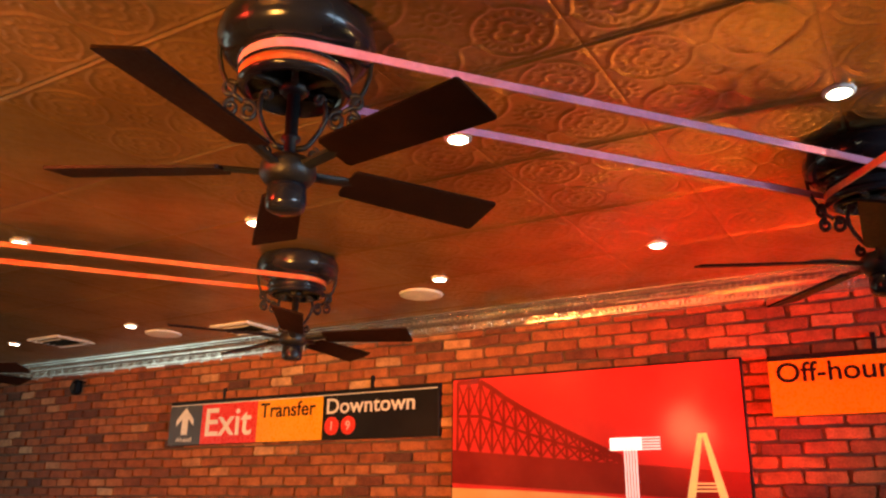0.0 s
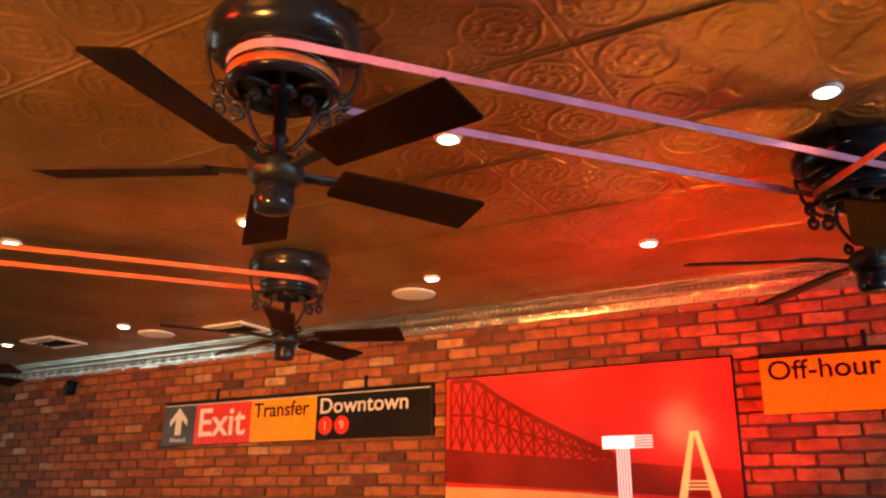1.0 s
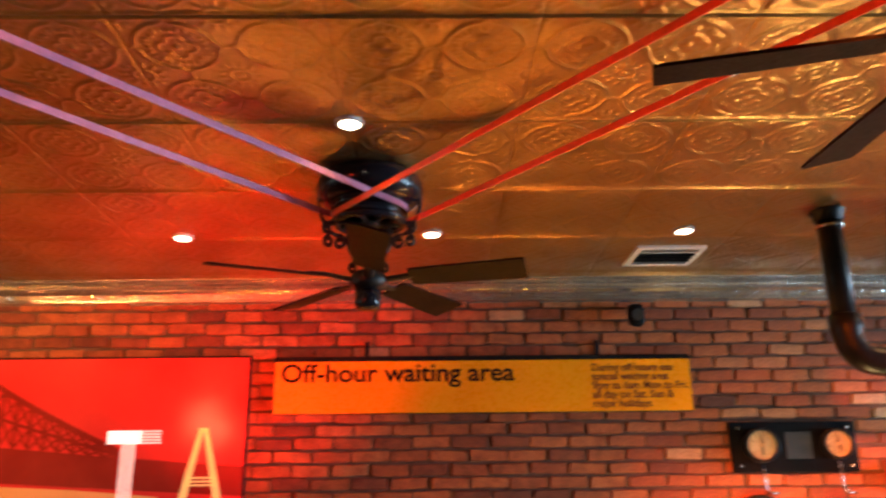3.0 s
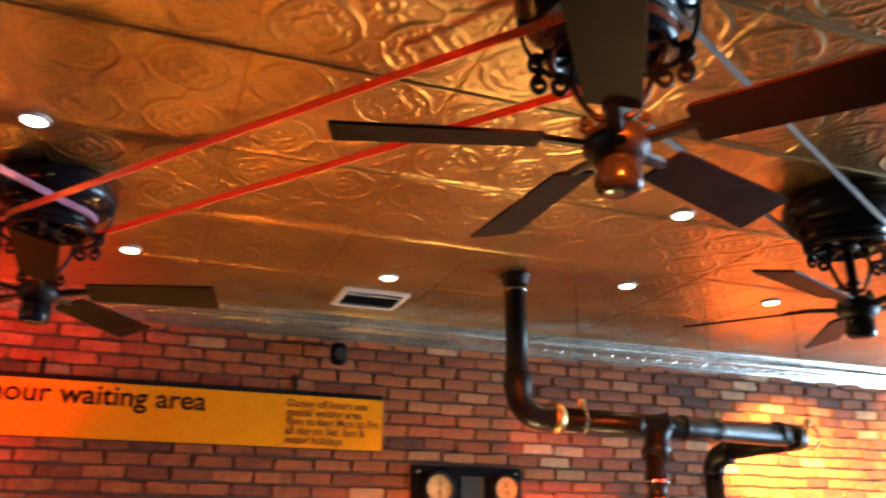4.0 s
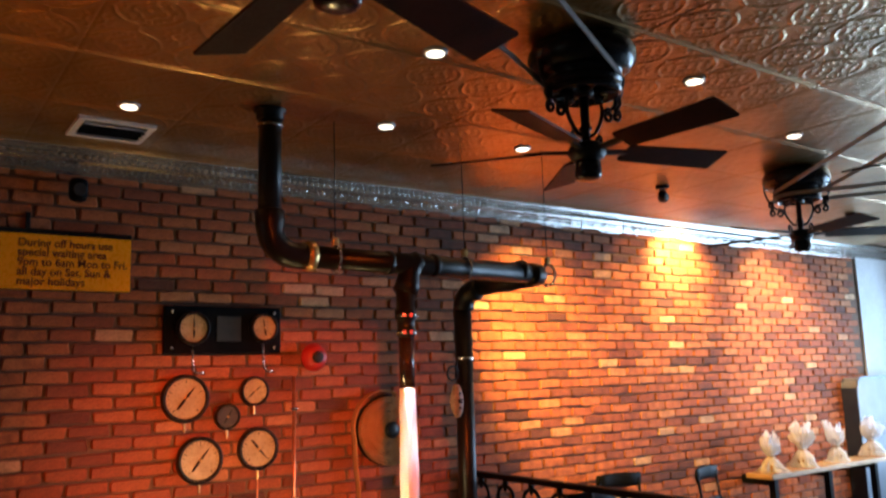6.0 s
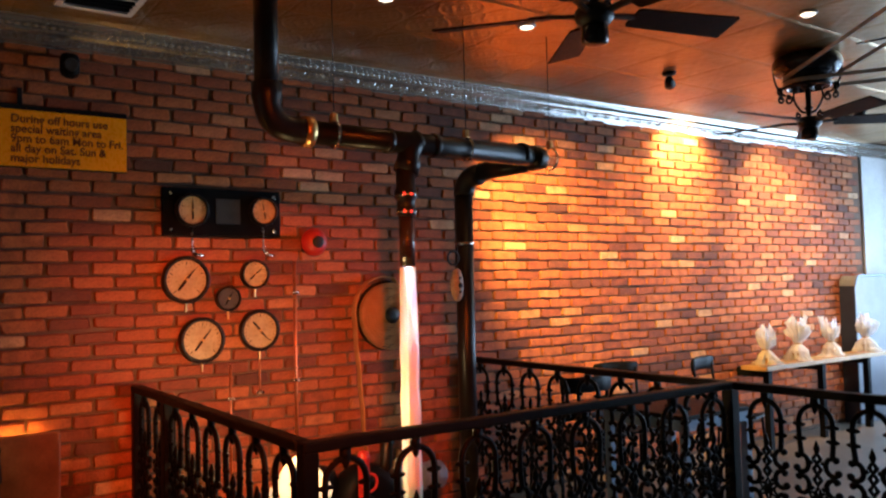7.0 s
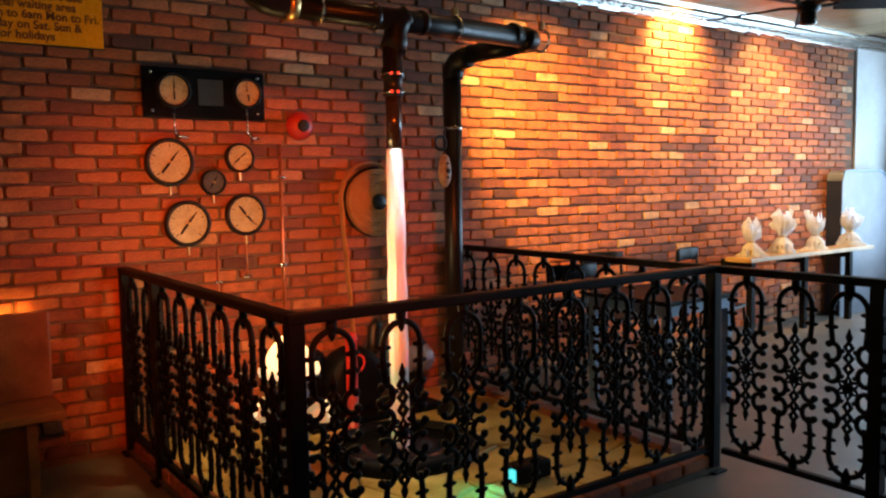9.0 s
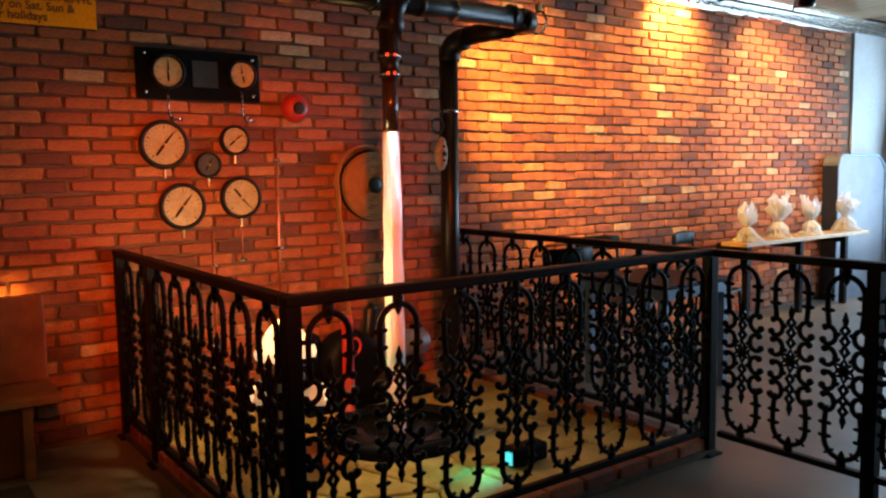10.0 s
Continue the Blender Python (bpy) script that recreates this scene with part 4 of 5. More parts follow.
    for v in bm.verts:
        v.co.y = max(-0.013, min(0.013, v.co.y))
    return mesh_of("baluster", bm, RAIL, True)


MODULE = railing_module()


def railing(label, p, q, posts, count, top_ext=0.0):
    """A straight guard from p to q with square posts at the given distances and cast panels between the first and last."""
    d = Vector((q[0] - p[0], q[1] - p[1]))
    length = d.length
    t = thing("guard_railing", label, "railing", "railings round the basin", at=(p[0], p[1], 0), turn=math.degrees(math.atan2(d.y, d.x)))
    bm = boxed((-0.03, -0.032, 1.032), (length + 0.03 + top_ext, 0.032, 1.07), 0.008)
    part("top_rail", bm, RAIL, t)
    part("bottom_rail", boxed((0.0, -0.018, 0.11), (length, 0.018, 0.14), 0.004), RAIL, t)
    for s in posts:
        part("post", boxed((s - 0.03, -0.03, 0.0), (s + 0.03, 0.03, 1.033), 0.005), RAIL, t)
        part("foot_plate", boxed((s - 0.055, -0.055, 0.0), (s + 0.055, 0.055, 0.012), 0.003), RAIL, t)
    marks = sorted({0.0, length, *[s for s in posts if 0 <= s <= length]})
    for a, b in zip(marks, marks[1:]):
        if b - a < 0.2:
            continue
        n = max(1, round((b - a) / count))
        for k in range(n):
            ob = new("baluster", MODULE)
            ob.parent = t
            ob.matrix_basis = Matrix.Translation((a + (b - a) * (k + 0.5) / n, 0, 0))
    return t


railing("black cast-iron guard railing facing the room", (RX0, RY), (RX1, RY), (0.0, RX1 - RX0), 0.285)
railing("black cast-iron guard railing beside the bench", (RX0, RY + 0.065), (RX0, WALL - 0.02), (1.55, 2.13), 0.262)
railing("black cast-iron guard railing on the far side of the basin", (RX1, RY + 0.065), (RX1, WALL - 0.02), (2.13,), 0.265)
railing("black cast-iron guard railing leading away from the basin", (RX1, 0.2), (RX1, RY - 0.065), (0.8, 1.59), 0.25)


# lamp post, spotlights, hydrant pipe and pump inside the enclosure
t = thing("lamp_post", "short blue-black lamp post with a lit white glass cone", "lamp")
LX, LY = 2.585, 3.75
part("post", lathe(bmesh.new(), [(0.11, 0.03), (0.11, 0.07), (0.09, 0.08), (0.085, 0.46), (0.095, 0.48), (0.085, 0.5), (0.085, 0.545)], (LX, LY, 0), 20), BLUE_METAL, t, smooth=True)
part("collar", lathe(bmesh.new(), [(0.085, 0.535), (0.11, 0.545), (0.145, 0.565), (0.15, 0.58), (0.13, 0.582)], (LX, LY, 0), 28), BLUE_METAL, t, smooth=True)
part("shade", lathe(bmesh.new(), [(0.145, 0.58), (0.152, 0.6), (0.144, 0.628), (0.122, 0.652), (0.106, 0.68), (0.086, 0.715), (0.056, 0.75), (0.024, 0.775), (0.004, 0.78)], (LX, LY, 0), 28), SHADE_ON, t, "glowing white glass shade", True)
lamp("lamp_post_light", "POINT", (LX, LY, 0.95), (LX, LY, 0), 85, (1.0, 0.7, 0.28), 0.1)


def floor_spot(x, y, z, yaw, label):
    t = thing("floor_spotlight", label, "spotlight", "floor spotlights in the basin", at=(x, y, 0.03), turn=yaw)
    part("stand", tube(bmesh.new(), [(0, 0, 0.0), (0, 0, 0.02), (0, 0, z - 0.06)], [0.05, 0.012, 0.012], 12), RAIL, t)
    part("head", tube(bmesh.new(), [(-0.07, 0, z - 0.03), (-0.05, 0, z - 0.02), (0.0, 0, z - 0.006), (0.02, 0, z)], [0.02, 0.04, 0.055, 0.062], 16), DOME_ON, t, "glowing frosted glass dome", True)
    part("lens", tube(bmesh.new(), [(0.022, 0, z), (0.026, 0, z), (0.04, 0, z)], [0.05, 0.052, 0.03], 16), SHADE_ON, t, "glowing lens")


floor_spot(2.38, 3.6, 0.44, 150, "small lit brass spotlight on a stand")
floor_spot(2.68, 3.6, 0.38, -20, "small lit brass spotlight on a stand")
t = thing("standpipe", "red fire standpipe with valve wheel on the basin floor", "standpipe")
part("pipe", lathe(bmesh.new(), [(0.07, 0.03), (0.07, 0.05), (0.034, 0.06), (0.034, 0.62), (0.04, 0.63), (0.034, 0.64), (0.03, 0.66), (0.01, 0.67)], (3.14, 4.12, 0), 18), RED_PAINT, t, smooth=True)
part("valve_wheel", tube(bmesh.new(), [(3.14 + p[0], 4.06, 0.5 + p[2]) for p in arc(0, 0, 0.05, 0, 342, 19)], 0.008, 6, closed=True), RED_PAINT, t)
t = thing("pump", "black water pump with a blue-grey motor on the basin floor", "pump")
part("base", boxed((2.98, 4.32, 0.03), (3.92, 4.66, 0.09), 0.01), RAIL, t)
part("volute", tube(bmesh.new(), [(3.3, 4.3, 0.32), (3.3, 4.32, 0.32), (3.3, 4.44, 0.32), (3.3, 4.5, 0.32), (3.3, 4.52, 0.32)], [0.14, 0.19, 0.21, 0.19, 0.12], 28), RAIL, t, "black cast pump casing", True)
part("tank", lathe(bmesh.new(), [(0.12, 0.085), (0.135, 0.1), (0.135, 0.46), (0.12, 0.5), (0.07, 0.53), (0.03, 0.535)], (3.02, 4.5, 0), 24), RAIL, t, "black pressure tank", True)
part("outlet", tube(bmesh.new(), [(3.42, 4.42, 0.4), (3.46, 4.42, 0.5), (3.47, 4.42, 0.62), (3.5, 4.42, 0.64)], 0.04, 14), PIPE, t, smooth=True)
part("motor", tube(bmesh.new(), [(3.5, 4.42, 0.38), (3.53, 4.42, 0.38), (3.86, 4.42, 0.38), (3.89, 4.42, 0.38)], [0.05, 0.085, 0.085, 0.055], 20), BLUE_METAL, t, "blue-grey motor", True)
for x in (3.6, 3.7, 3.8):
    part("fin", tube(bmesh.new(), [(x - 0.006, 4.42, 0.38), (x + 0.006, 4.42, 0.38)], 0.091, 20), BLUE_METAL, t)
part("bracket", boxed((3.6, 4.36, 0.085), (3.8, 4.48, 0.31), 0.01), RAIL, t)
t = thing("flood_light", "small black flood light aimed at the stones", "flood light")
part("body", boxed((3.38, 2.95, 0.06), (3.6, 3.05, 0.15), 0.015), RAIL, t)
part("foot", boxed((3.44, 2.97, 0.03), (3.54, 3.03, 0.065), 0.004), RAIL, t)
part("lens", boxed((3.374, 2.968, 0.072), (3.381, 3.032, 0.13)), glow("aqua_lens", (0.08, 0.8, 0.9), 4), t, "aqua glowing lens")
lamp("flood_lamp", "SPOT", (3.355, 3.0, 0.17), (3.12, 3.03, 0.03), 13, (0.05, 0.95, 0.85), 0.03, 95, 0.8)


# ---- gauges and gear on the wall ----
def gauge(x, z, r, needle, parent=None, y=WALL):
    t = parent or thing("pressure_gauge", "round black-rimmed pressure gauge with a cream dial", "gauge", "gauges on the brick")
    part("case", lathe(bmesh.new(), [(r * 0.96, -0.004), (r * 1.0, 0.01), (r * 1.0, 0.04), (r * 0.97, 0.052), (r * 0.9, 0.056), (r * 0.84, 0.05), (r * 0.82, 0.036)], (x, y, z), 36, "y"), IRON, t, smooth=True)
    face = part("dial", lathe(bmesh.new(), [(r * 0.825, 0.037), (r * 0.825, 0.0385), (0.004, 0.039)], (x, y, z), 36, "y"), DIAL, t, "aged cream dial")
    bm = bmesh.new()
    for k in range(21):
        a = radians(225 - 13.5 * k)
        r0, r1 = r * (0.62 if k % 5 == 0 else 0.69), r * 0.77
        p, q = Vector((x + r0 * math.cos(a), 0, z + r0 * math.sin(a))), Vector((x + r1 * math.cos(a), 0, z + r1 * math.sin(a)))
        n = Vector((-math.sin(a), 0, math.cos(a))) * r * (0.018 if k % 5 == 0 else 0.01)
        f = bm.faces.new([bm.verts.new((c.x, y - 0.0398, c.z)) for c in (p - n, q - n, q + n, p + n)])
    part("scale_marks", bm, SIGN_BLACK, face, "black scale marks")
    d = Vector((math.cos(radians(needle)), 0, math.sin(radians(needle))))
    c = Vector((x, y - 0.043, z))
    part("needle", tube(bmesh.new(), [c - d * r * 0.55, c, c + d * r * 0.6], [0.006 * r / 0.13, 0.007 * r / 0.13, 0.002], 6), SIGN_BLACK, face, "black needle")
    part("boss", lathe(bmesh.new(), [(r * 0.08, 0.039), (r * 0.08, 0.048), (r * 0.03, 0.05)], (x, y, z), 14, "y"), BRASS, face, "brass boss")
    if parent is None:
        part("stem", tube(bmesh.new(), [(x, y - 0.02, z - r * 0.97), (x, y - 0.02, z - r - 0.05)], 0.008, 8), BRASS, t, "brass stem")
    return t


gauge(2.367, 1.657, 0.14, 52)
gauge(2.815, 1.34, 0.128, -50)
gauge(2.458, 1.3, 0.136, 52)
gauge(2.79, 1.685, 0.09, 40)
g = gauge(2.62, 1.54, 0.076, 60)
g["label"] = "small dark-faced pressure gauge in a black rim"
for c in g.children:
    if c.name.startswith("dial"):
        c.data.materials[0] = SIGN_GREY

t = thing("gauge_panel", "black instrument panel with two round dials and a grey plate", "gauge panel")
PX0, PX1, PZ0, PZ1 = 2.235, 2.962, 1.915, 2.2
part("board", boxed((PX0, WALL - 0.03, PZ0), (PX1, WALL + 0.004, PZ1), 0.006), RAIL, t, "black board")
gauge(2.4, 2.065, 0.098, 90, parent=t, y=WALL - 0.026)
gauge(2.84, 2.07, 0.088, 100, parent=t, y=WALL - 0.026)
part("plate", boxed((2.55, WALL - 0.034, 1.99), (2.7, WALL - 0.0285, 2.14), 0.002), SIGN_GREY, t, "dull grey plate")
for x in (PX0 + 0.045, PX1 - 0.045):
    for z in (PZ0 + 0.035, PZ1 - 0.035):
        part("bolt", lathe(bmesh.new(), [(0.009, 0.0), (0.009, 0.006), (0.004, 0.009)], (x, WALL - 0.03, z), 10, "y"), CHROME, t, "steel bolt")
for x, r in ((2.4, 0.098), (2.84, 0.088)):
    part("capillary", tube(bmesh.new(), [(x, WALL - 0.045, 2.065 - r), (x, WALL - 0.045, 1.87), (x + 0.005, WALL - 0.04, 1.83), (x + 0.03, WALL - 0.035, 1.805), (x + 0.08, WALL - 0.03, 1.8)], 0.006, 8), CHROME, t, "thin bent steel tube", True)

t = thing("alarm_bell", "round red alarm bell with a dark centre", "alarm bell")
part("gong", lathe(bmesh.new(), [(0.05, -0.004), (0.052, 0.02), (0.09, 0.03), (0.09, 0.036), (0.08, 0.06), (0.055, 0.085), (0.03, 0.09)], (3.19, WALL, 1.885), 32, "y"), RED_PAINT, t, "red gong", True)
part("boss", lathe(bmesh.new(), [(0.038, 0.084), (0.038, 0.1), (0.03, 0.106), (0.005, 0.108)], (3.19, WALL, 1.885), 20, "y"), RUBBER, t, "black boss", True)
for x, z0, z1, r in ((3.056, 1.765, 0.3, 0.011), (2.63, 1.14, 0.3, 0.007), (2.815, 1.16, 0.95, 0.006)):
    t = thing("wall_pipe", "thin copper pipe running down the brick", "pipe", "thin wall pipes")
    part("tube", tube(bmesh.new(), [(x, WALL - 0.02, z0), (x - 0.001, WALL - 0.02, z1)], r, 8), COPPER, t, smooth=True)
    for k in range(2):
        z = z0 - 0.2 - 0.55 * k
        if z > z1:
            part("clip", boxed((x - 0.022, WALL - 0.034, z - 0.008), (x + 0.022, WALL + 0.004, z + 0.008), 0.003), CHROME, t, "steel clip")


def hose():
    t = thing("hose_reel", "flat canvas fire hose coiled on a wall reel", "fire hose")
    cx, cz = 3.735, 1.395
    bm = bmesh.new()
    turns, n = 13, 420
    pts = []
    for i in range(n + 1):
        f = i / n
        a = 2 * math.pi * turns * f + math.pi
        r = 0.045 + 0.19 * f + 0.003 * math.sin(3 * a + f * 20)
        pts.append((cx + r * math.cos(a), WALL - 0.05, cz + r * math.sin(a)))
    pts = pts[:-16] + [(cx + 0.03, WALL - 0.05, cz + 0.25), (cx - 0.04, WALL - 0.05, cz + 0.262)]
    pts += [(p[0], WALL - 0.05, p[2]) for p in arc(cx - 0.06, cz + 0.02, 0.215, 90, 180, 9, rz=0.24)]
    pts += [(cx - 0.275 + 0.0035 * k + 0.003 * math.sin(k), WALL - 0.05, cz + 0.02 - 0.045 * k) for k in range(1, 24)]
    tube(bm, pts, 0.01, 8, flat=(0.0068, 0.034))
    part("hose", bm, HOSE, t, "tan canvas hose", True)
    part("hub", lathe(bmesh.new(), [(0.045, -0.004), (0.045, 0.075), (0.055, 0.08), (0.055, 0.09), (0.02, 0.095)], (cx, WALL, cz), 24, "y"), IRON, t, "black iron hub", True)
    part("back_plate", lathe(bmesh.new(), [(0.235, -0.003), (0.235, 0.008), (0.22, 0.01)], (cx, WALL, cz), 40, "y"), IRON, t, "dark reel plate")


hose()
t = thing("pulley_block", "old wooden pulley block hanging beside the pipe", "pulley block")
HX, HY = 3.835, 4.14
part("hook", tube(bmesh.new(), [(3.88, 4.16, 1.845), (HX + 0.01, HY, 1.84), (HX, HY, 1.8), (HX, HY, 1.72)], 0.007, 8), IRON, t, smooth=True)
bm = lathe(bmesh.new(), [(0.01, 1.735), (0.035, 1.72), (0.055, 1.67), (0.06, 1.62), (0.05, 1.57), (0.025, 1.535), (0.006, 1.53)], (0, 0, 0), 16)
for v in bm.verts:
    v.co = Vector((HX + v.co.x * 0.74, HY + v.co.y * 0.6, v.co.z - 0.045))
part("cheek", bm, BLOCK_WOOD, t, "greyed worn wood", True)
part("ring", tube(bmesh.new(), [(HX - 0.025 + p[0], HY, 1.755 + p[2]) for p in arc(0, 0, 0.042, 0, 342, 19)], 0.008, 6, closed=True), IRON, t, "black iron ring", True)
for z in (1.545, 1.63):
    part("rivet", lathe(bmesh.new(), [(0.009, 0.022), (0.009, 0.036), (0.003, 0.038)], (HX, HY, z), 10, "y"), IRON, t)
part("sheave_pin", lathe(bmesh.new(), [(0.016, 0.03), (0.016, 0.042), (0.005, 0.045)], (HX, HY, 1.585), 12, "y"), IRON, t)


# ---- bench ----
t = thing("wooden_bench", "brown wooden bench against the brick wall", "bench")
part("seat", boxed((-1.2, 4.38, 0.375), (1.68, WALL - 0.06, 0.42), 0.008), WOOD, t)
part("backrest", boxed((-1.2, WALL - 0.11, 0.42), (1.68, WALL - 0.07, 0.875), 0.01), WOOD, t)
part("front_board", boxed((-1.15, 4.5, 0.0), (1.56, 4.54, 0.376), 0.006), WOOD, t)
for x in (-1.15, 0.2, 1.5):
    part("leg", boxed((x, 4.42, 0.0), (x + 0.05, 4.5, 0.376), 0.005), WOOD, t)
    part("bracket", boxed((x, WALL - 0.072, 0.42), (x + 0.05, WALL + 0.004, 0.5), 0.003), WOOD, t)
t = thing("light_strip", "amber light strip glowing behind the bench back", "light strip")
part("strip", boxed((-1.1, WALL - 0.055, 0.85), (1.6, WALL - 0.03, 0.866), 0.003), STRIP_ON, t)
part("channel", boxed((-1.1, WALL - 0.06, 0.835), (1.6, WALL + 0.004, 0.849), 0.003), RAIL, t)
t = thing("floor_mat", "black rubber mat on the floor before the bench", "mat")
part("mat", boxed((-0.6, 3.3, 0.0), (1.5, 4.35, 0.012), 0.004), RUBBER, t)


# ---- the far end: shelf, baskets, chairs, table, partition ----
t = thing("side_counter", "pale wooden counter shelf along the brick", "counter")
part("top", boxed((7.4, 4.38, 0.745), (9.62, 4.65, 0.785), 0.006), OAK, t)
for x in (7.6, 8.5, 9.36):
    part("leg", boxed((x, 4.5, 0.0), (x + 0.06, 4.56, 0.746), 0.005), RAIL, t)
    part("bracket", boxed((x, 4.56, 0.66), (x + 0.04, WALL + 0.004, 0.746), 0.004), RAIL, t)


def gift_basket(x, y, s, seed):
    """Sweets in a small basket, all wrapped in clear film that is tied at the neck and flares above it."""
    rng = random.Random(seed)
    t = thing("gift_basket", "small gift basket wrapped in clear crinkled film", "gift basket", "wrapped baskets on the counter", at=(x, y, 0.785))

    def film(name, profile, n, ragged, label):
        bm = bmesh.new()
        rings = []
        folds = [rng.uniform(0.55, 1.1) if k % 2 else rng.uniform(0.85, 1.5) for k in range(n)]
        for i, (r, z) in enumerate(profile):
            f = i / (len(profile) - 1)
            ring = []
            for k in range(n):
                q = r * s * (1 + (folds[k] - 1) * f) * (1 + rng.uniform(-0.25, 0.25) * f)
                a = 2 * math.pi * (k + rng.uniform(-0.3, 0.3) * f) / n
                ring.append(bm.verts.new((q * math.cos(a), q * math.sin(a), (z + rng.uniform(-ragged, ragged) * f) * s)))
            rings.append(ring)
        for a, b in zip(rings, rings[1:]):
            for k in range(n):
                bm.faces.new((a[k], a[(k + 1) % n], b[(k + 1) % n], b[k]))
        bmesh.ops.solidify(bm, geom=bm.faces[:], thickness=0.0012)
        part(name, bm, FILM, t, label)

    part("basket", lathe(bmesh.new(), [(0.055 * s, 0.0), (0.07 * s, 0.03 * s), (0.08 * s, 0.075 * s), (0.083 * s, 0.08 * s), (0.074 * s, 0.074 * s)], n=20), OAK, t, "pale wicker basket")
    film("wrap", [(0.03, 0.17), (0.055, 0.15), (0.09, 0.1), (0.1, 0.05), (0.125, 0.003)], 22, 0.0, "clear film round the basket")
    film("film_crown", [(0.03, 0.165), (0.045, 0.2), (0.09, 0.27), (0.1, 0.34)], 26, 0.075, "crinkled film crown")
    film("film_crown", [(0.022, 0.168), (0.03, 0.21), (0.06, 0.29), (0.085, 0.38)], 20, 0.09, "crinkled film crown")
    part("ribbon", tube(bmesh.new(), [(0.034 * s * math.cos(a), 0.034 * s * math.sin(a), 0.17 * s) for a in [2 * math.pi * k / 12 for k in range(12)]], 0.007, 6, closed=True), BRASS, t, "gold ribbon")
    for k in range(5):
        a = rng.uniform(0, 6.28)
        bm = lathe(bmesh.new(), [(0.008, 0.06 * s), (0.026 * s, 0.08 * s), (0.028 * s, 0.115 * s), (0.01, 0.14 * s)], (0.035 * s * math.cos(a), 0.035 * s * math.sin(a), 0.002 * k), 8)
        part("wrapped_sweet", bm, PO_CREAM if seed % 2 else SIGN_WHITE, t)


for k, (x, s) in enumerate([(7.61, 0.8), (8.12, 0.95), (8.7, 0.86), (9.38, 0.9)]):
    gift_basket(x, 4.52, s, k + 1)


def chair(x, y, turn):
    t = thing("cafe_chair", "black metal cafe chair with a curved back rail", "chair", "cafe chairs", at=(x, y, 0), turn=turn)
    part("seat", boxed((-0.2, -0.2, 0.44), (0.2, 0.2, 0.47), 0.015), RAIL, t)
    for sx in (-1, 1):
        part("leg", tube(bmesh.new(), [(sx * 0.2, -0.2, 0.0), (sx * 0.18, -0.18, 0.45)], 0.012, 8), RAIL, t)
        part("leg", tube(bmesh.new(), [(sx * 0.2, 0.21, 0.0), (sx * 0.18, 0.18, 0.45), (sx * 0.19, 0.24, 0.9)], 0.012, 8), RAIL, t)
    part("back_rail", tube(bmesh.new(), [(-0.21, 0.235, 0.875), (-0.1, 0.265, 0.88), (0, 0.275, 0.88), (0.1, 0.265, 0.88), (0.21, 0.235, 0.875)], 0.02, 10, flat=(0.055, 0.014)), RAIL, t, smooth=True)
    part("back_rail", tube(bmesh.new(), [(-0.19, 0.21, 0.66), (0, 0.24, 0.66), (0.19, 0.21, 0.66)], 0.012, 8, flat=(0.025, 0.009)), RAIL, t, smooth=True)
    return t


for x, y, a in ((6.62, 4.2, 15), (5.72, 4.42, -10), (4.95, 4.38, 172)):
    chair(x, y, a)


def cafe_table(x, y):
    t = thing("cafe_table", "small table with a dark top and pale blue frame", "table", at=(x, y, 0))
    part("tabletop", boxed((-0.36, -0.36, 0.72), (0.36, 0.36, 0.75), 0.006), RAIL, t)
    part("apron", boxed((-0.34, -0.34, 0.65), (0.34, 0.34, 0.722), 0.004), PALE_BLUE, t)
    for sx in (-1, 1):
        for sy in (-1, 1):
            part("leg", boxed((sx * 0.31 - 0.025, sy * 0.31 - 0.025, 0), (sx * 0.31 + 0.025, sy * 0.31 + 0.025, 0.652), 0.004), PALE_BLUE, t)


cafe_table(5.28, 3.67)
t = thing("booth_partition", "grey laminate partition with a rounded top corner", "partition")
bm = bmesh.new()
pts = [(9.48, 0.0), (9.48, 1.48)] + [(9.56 - 0.08 * math.cos(radians(a)), 1.5 + 0.08 * math.sin(radians(a))) for a in (0, 30, 60, 90)]
pts += [(10.25 + 0.25 * math.sin(radians(a)), 1.33 + 0.25 * math.cos(radians(a))) for a in (0, 22, 45, 68, 90)] + [(10.5, 0.0)]
lo = [bm.verts.new((a, 4.66, b)) for a, b in pts]
hi = [bm.verts.new((a, 4.835, b)) for a, b in pts]
bm.faces.new(lo)
bm.faces.new(list(reversed(hi)))
for i in range(len(pts)):
    bm.faces.new((lo[i], lo[(i + 1) % len(pts)], hi[(i + 1) % len(pts)], hi[i]))
bmesh.ops.recalc_face_normals(bm, faces=bm.faces)
part("panel", bm, PANEL_GREY, t)
# thin sheet that darkens the partition's side as shade would
part("side_board", boxed((9.468, 4.664, 0.0), (9.479, 4.832, 1.47), 0.002), SIDE_SHADE, t, "side face with its shade put in as dark navy")
part("edge_trim", tube(bmesh.new(), [(a, 4.655, b) for a, b in pts[1:]], 0.012, 8), BLUE_METAL, t)


# ---- pieces: flagstones, curb bricks, wall bricks ----
rng = random.Random(7)


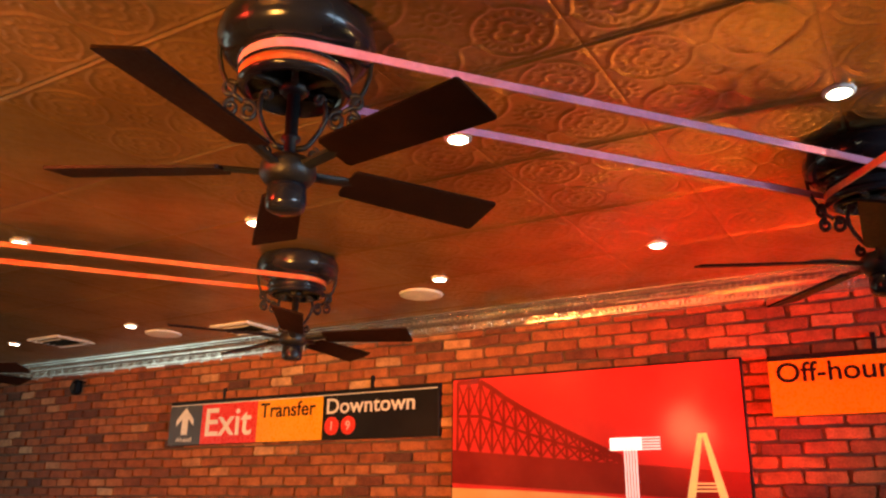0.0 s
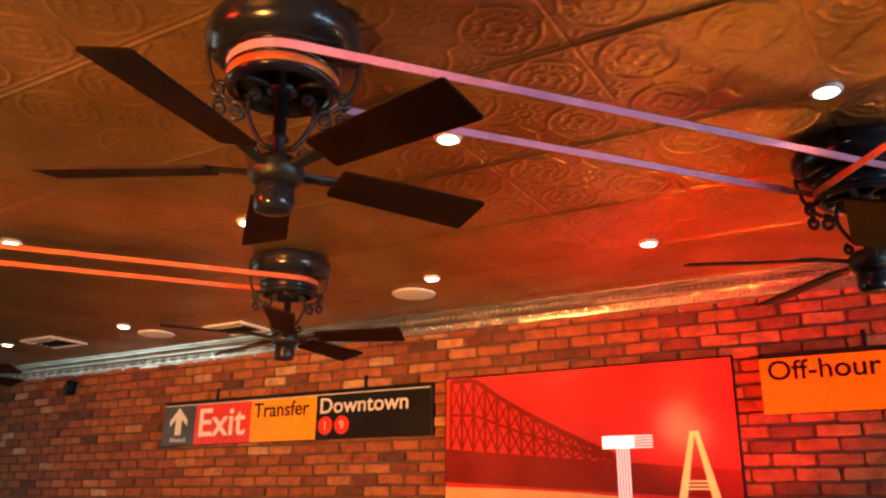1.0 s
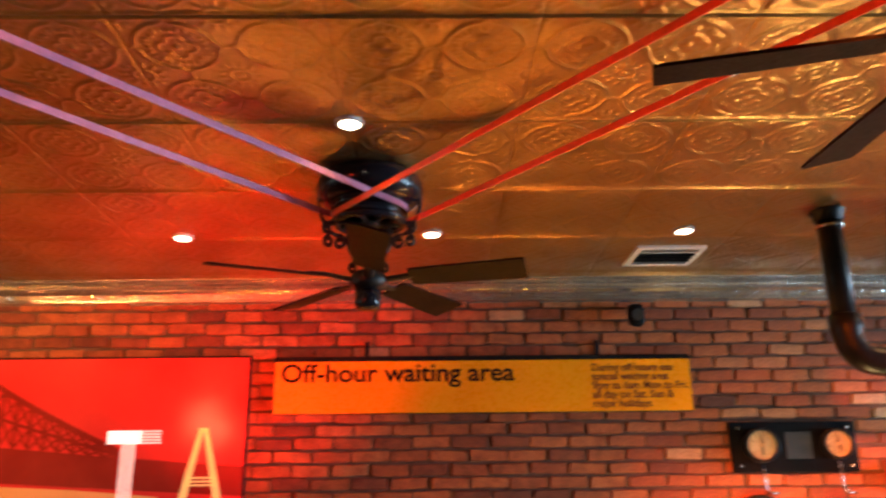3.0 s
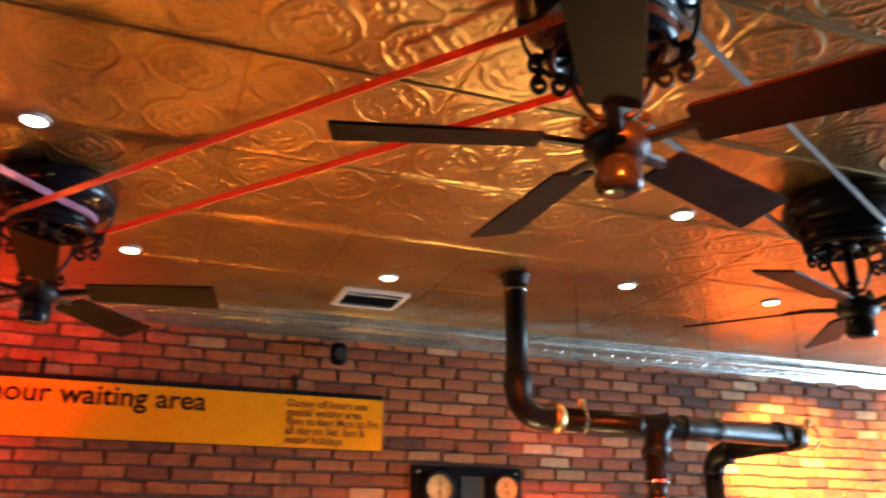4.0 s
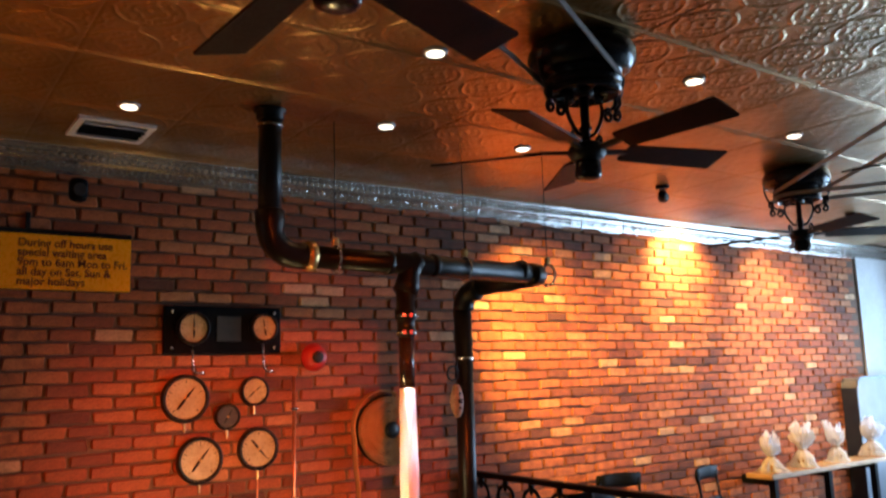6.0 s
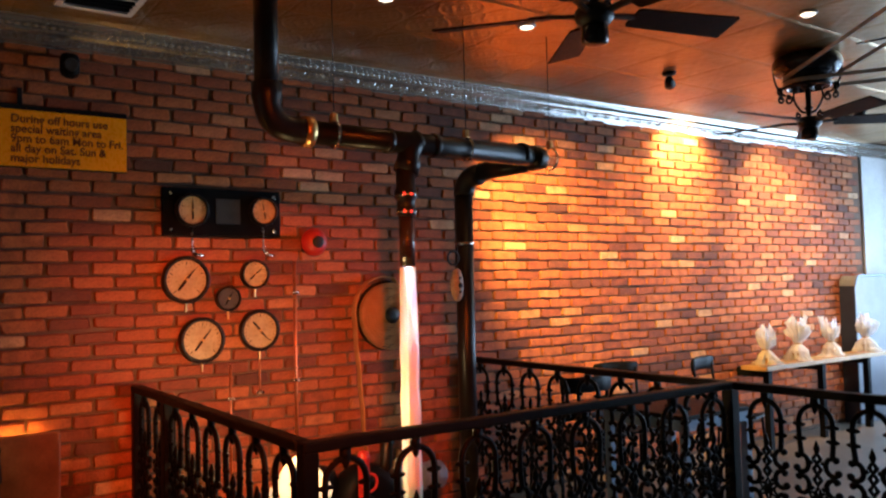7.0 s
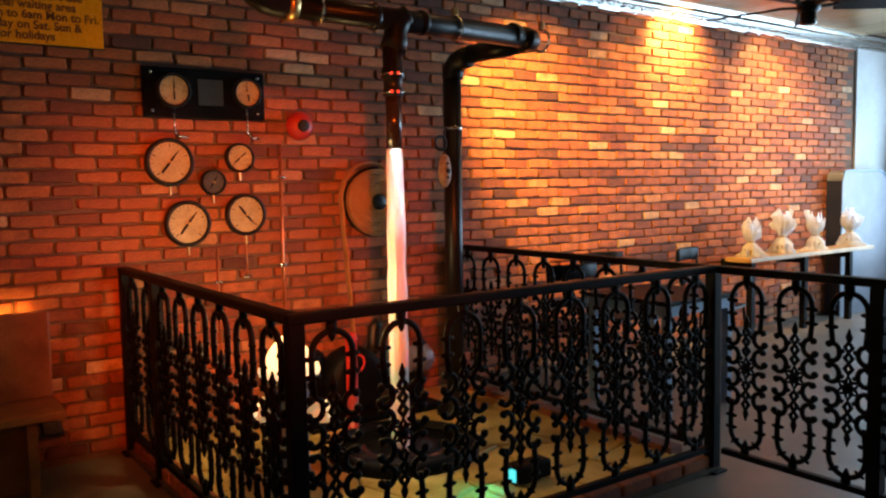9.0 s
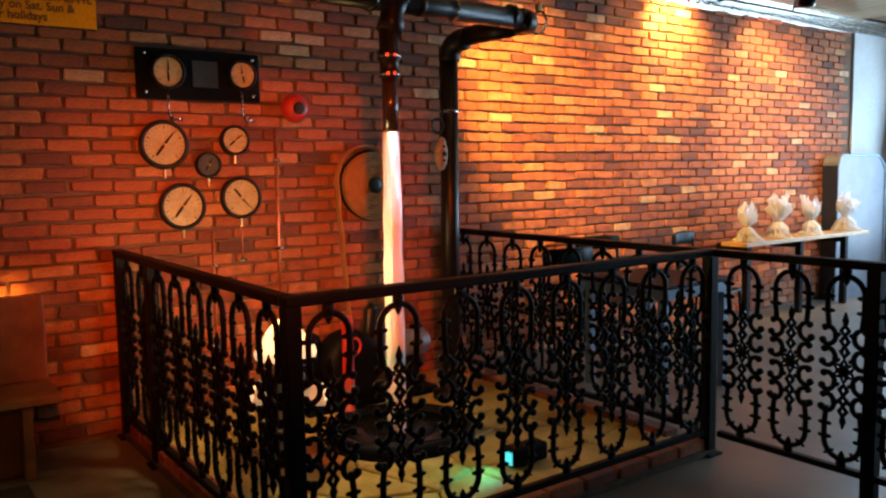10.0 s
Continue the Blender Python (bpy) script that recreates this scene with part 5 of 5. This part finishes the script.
def flagstones():
    n, m = 6, 6
    gx = lambda i, j: RX0 + 0.06 + (RX1 - RX0 - 0.1) * i / n + (0 if i in (0, n) else 0.09 * math.sin(i * 5.1 + j * 3.3))
    gy = lambda i, j: RY + 0.09 + (WALL - RY - 0.1) * j / m + (0 if j in (0, m) else 0.09 * math.sin(i * 2.7 + j * 4.9))
    bed = bpy.data.objects["basin_bed"]
    for i in range(n):
        for j in range(m):
            c = [(gx(i, j), gy(i, j)), (gx(i + 1, j), gy(i + 1, j)), (gx(i + 1, j + 1), gy(i + 1, j + 1)), (gx(i, j + 1), gy(i, j + 1))]
            mx, my = sum(p[0] for p in c) / 4, sum(p[1] for p in c) / 4
            if math.hypot(mx - BX, my - BY) < 0.2:
                continue
            bm = bmesh.new()
            h = 0.045 + 0.008 * rng.random()
            ring = []
            for f, z in ((0.965, 0.028), (0.96, h - 0.006), (0.92, h)):
                ring.append([bm.verts.new((mx + (x - mx) * f, my + (y - my) * f, z)) for x, y in c])
            for a, b in zip(ring, ring[1:]):
                for k in range(4):
                    bm.faces.new((a[k], a[(k + 1) % 4], b[(k + 1) % 4], b[k]))
            bm.faces.new(ring[-1])
            part("flagstone", bm, STONE, bed)


flagstones()


def brick_shape(seed, length=0.209, height=0.0615):
    """A brick face that stands proud of the mortar, with rounded, uneven edges."""
    r = random.Random(seed)
    bm = bmesh.new()
    w, h = length / 2, height / 2
    j = lambda s: r.uniform(-s, s)
    c = 0.009
    outline = [(-w + c, -h), (w - c, -h), (w, -h + c), (w, h - c), (w - c, h), (-w + c, h), (-w, h - c), (-w, -h + c)]
    outline = [(x + j(0.006), z + j(0.0042)) for x, z in outline]
    rings = []
    for f, y, s in ((1.0, 0.019, 0.0), (1.0, 0.004, 0.0012), (0.955, -0.004, 0.0018)):
        rings.append([bm.verts.new((x * f + (0.0 if f == 1 else j(s)), y + j(s), z * (1 - (1 - f) * 2.6) + (0.0 if f == 1 else j(s)))) for x, z in outline])
    for a, b in zip(rings, rings[1:]):
        for k in range(8):
            bm.faces.new((a[k], a[(k + 1) % 8], b[(k + 1) % 8], b[k]))
    bm.faces.new(rings[-1])
    bmesh.ops.recalc_face_normals(bm, faces=bm.faces)
    return bm


def curb():
    t = thing("brick_curb", "low curb of dark red bricks under the railing", "curb")
    kinds = []
    for k in range(3):
        bm = boxed((-0.1, -0.05, 0.0), (0.1, 0.05, 0.055 + 0.002 * k), 0.006)
        kinds.append(mesh_of("brick", bm, BRICK_ONE))
    lines = [((RX0 + 0.08, RY + 0.035), (RX1 - 0.03, RY + 0.035), 0), ((RX0 + 0.035, RY + 0.19), (RX0 + 0.035, WALL - 0.1), 90), ((RX1 - 0.035, RY + 0.19), (RX1 - 0.035, WALL - 0.1), 90)]
    for (ax, ay), (bx, by), a in lines:
        n = int(math.hypot(bx - ax, by - ay) / 0.212)
        for i in range(n):
            f = (i + 0.5) / n
            ob = new("brick", kinds[i % 3])
            ob.parent = t
            ob.matrix_basis = pose(ax + (bx - ax) * f, ay + (by - ay) * f, 0.03, 0, 0, a + rng.uniform(-1, 1))


curb()

PITCH, COURSE = 0.2255, 0.0752


def brick_wall():
    kinds = [mesh_of("brick", brick_shape(k), BRICK_ONE) for k in range(8)]
    verts, faces = [], []
    shapes = []
    for k in range(12):
        bm = brick_shape(50 + k)
        bm.verts.index_update()
        shapes.append(([tuple(v.co) for v in bm.verts], [[v.index for v in f.verts] for f in bm.faces]))
        bm.free()
    count = 0
    rows = 39
    for r in range(rows):
        z = 0.0336 + COURSE * (r + 0.5)
        x = 4.682 + PITCH * (0.5 - 62) + (0 if r % 2 else PITCH * 0.48) + rng.uniform(-0.008, 0.008)
        while x < 10.05 - PITCH / 2 + 0.02:
            near = 1.6 < x < 3.9 and 0.9 < z < 2.95
            dx, dz = rng.uniform(-0.004, 0.004), rng.uniform(-0.0035, 0.0035)
            tilt = rng.uniform(-0.9, 0.9)
            if near and count < 298:
                ob = new("brick", kinds[rng.randrange(8)])
                ob.parent = wall_north
                ob.matrix_basis = pose(x + dx, WALL + rng.uniform(-0.002, 0.002), z + dz, 0, tilt, 0)
                count += 1
            else:
                vs, fs = shapes[rng.randrange(12)]
                base = len(verts)
                oy = rng.uniform(-0.002, 0.002)
                ca, sa = math.cos(radians(tilt)), math.sin(radians(tilt))
                verts += [(x + dx + a * ca - c * sa, WALL + b + oy, z + dz + a * sa + c * ca) for a, b, c in vs]
                faces += [[base + i for i in f] for f in fs]
            x += PITCH
    data = bpy.data.meshes.new("brickwork")
    data.from_pydata(verts, [], faces)
    data.materials.append(BRICK_MANY)
    ob = new("brickwork", data)
    ob.parent = wall_north
    tagged(ob, "red bricks of mixed tone in running bond", kind="stuff")


brick_wall()
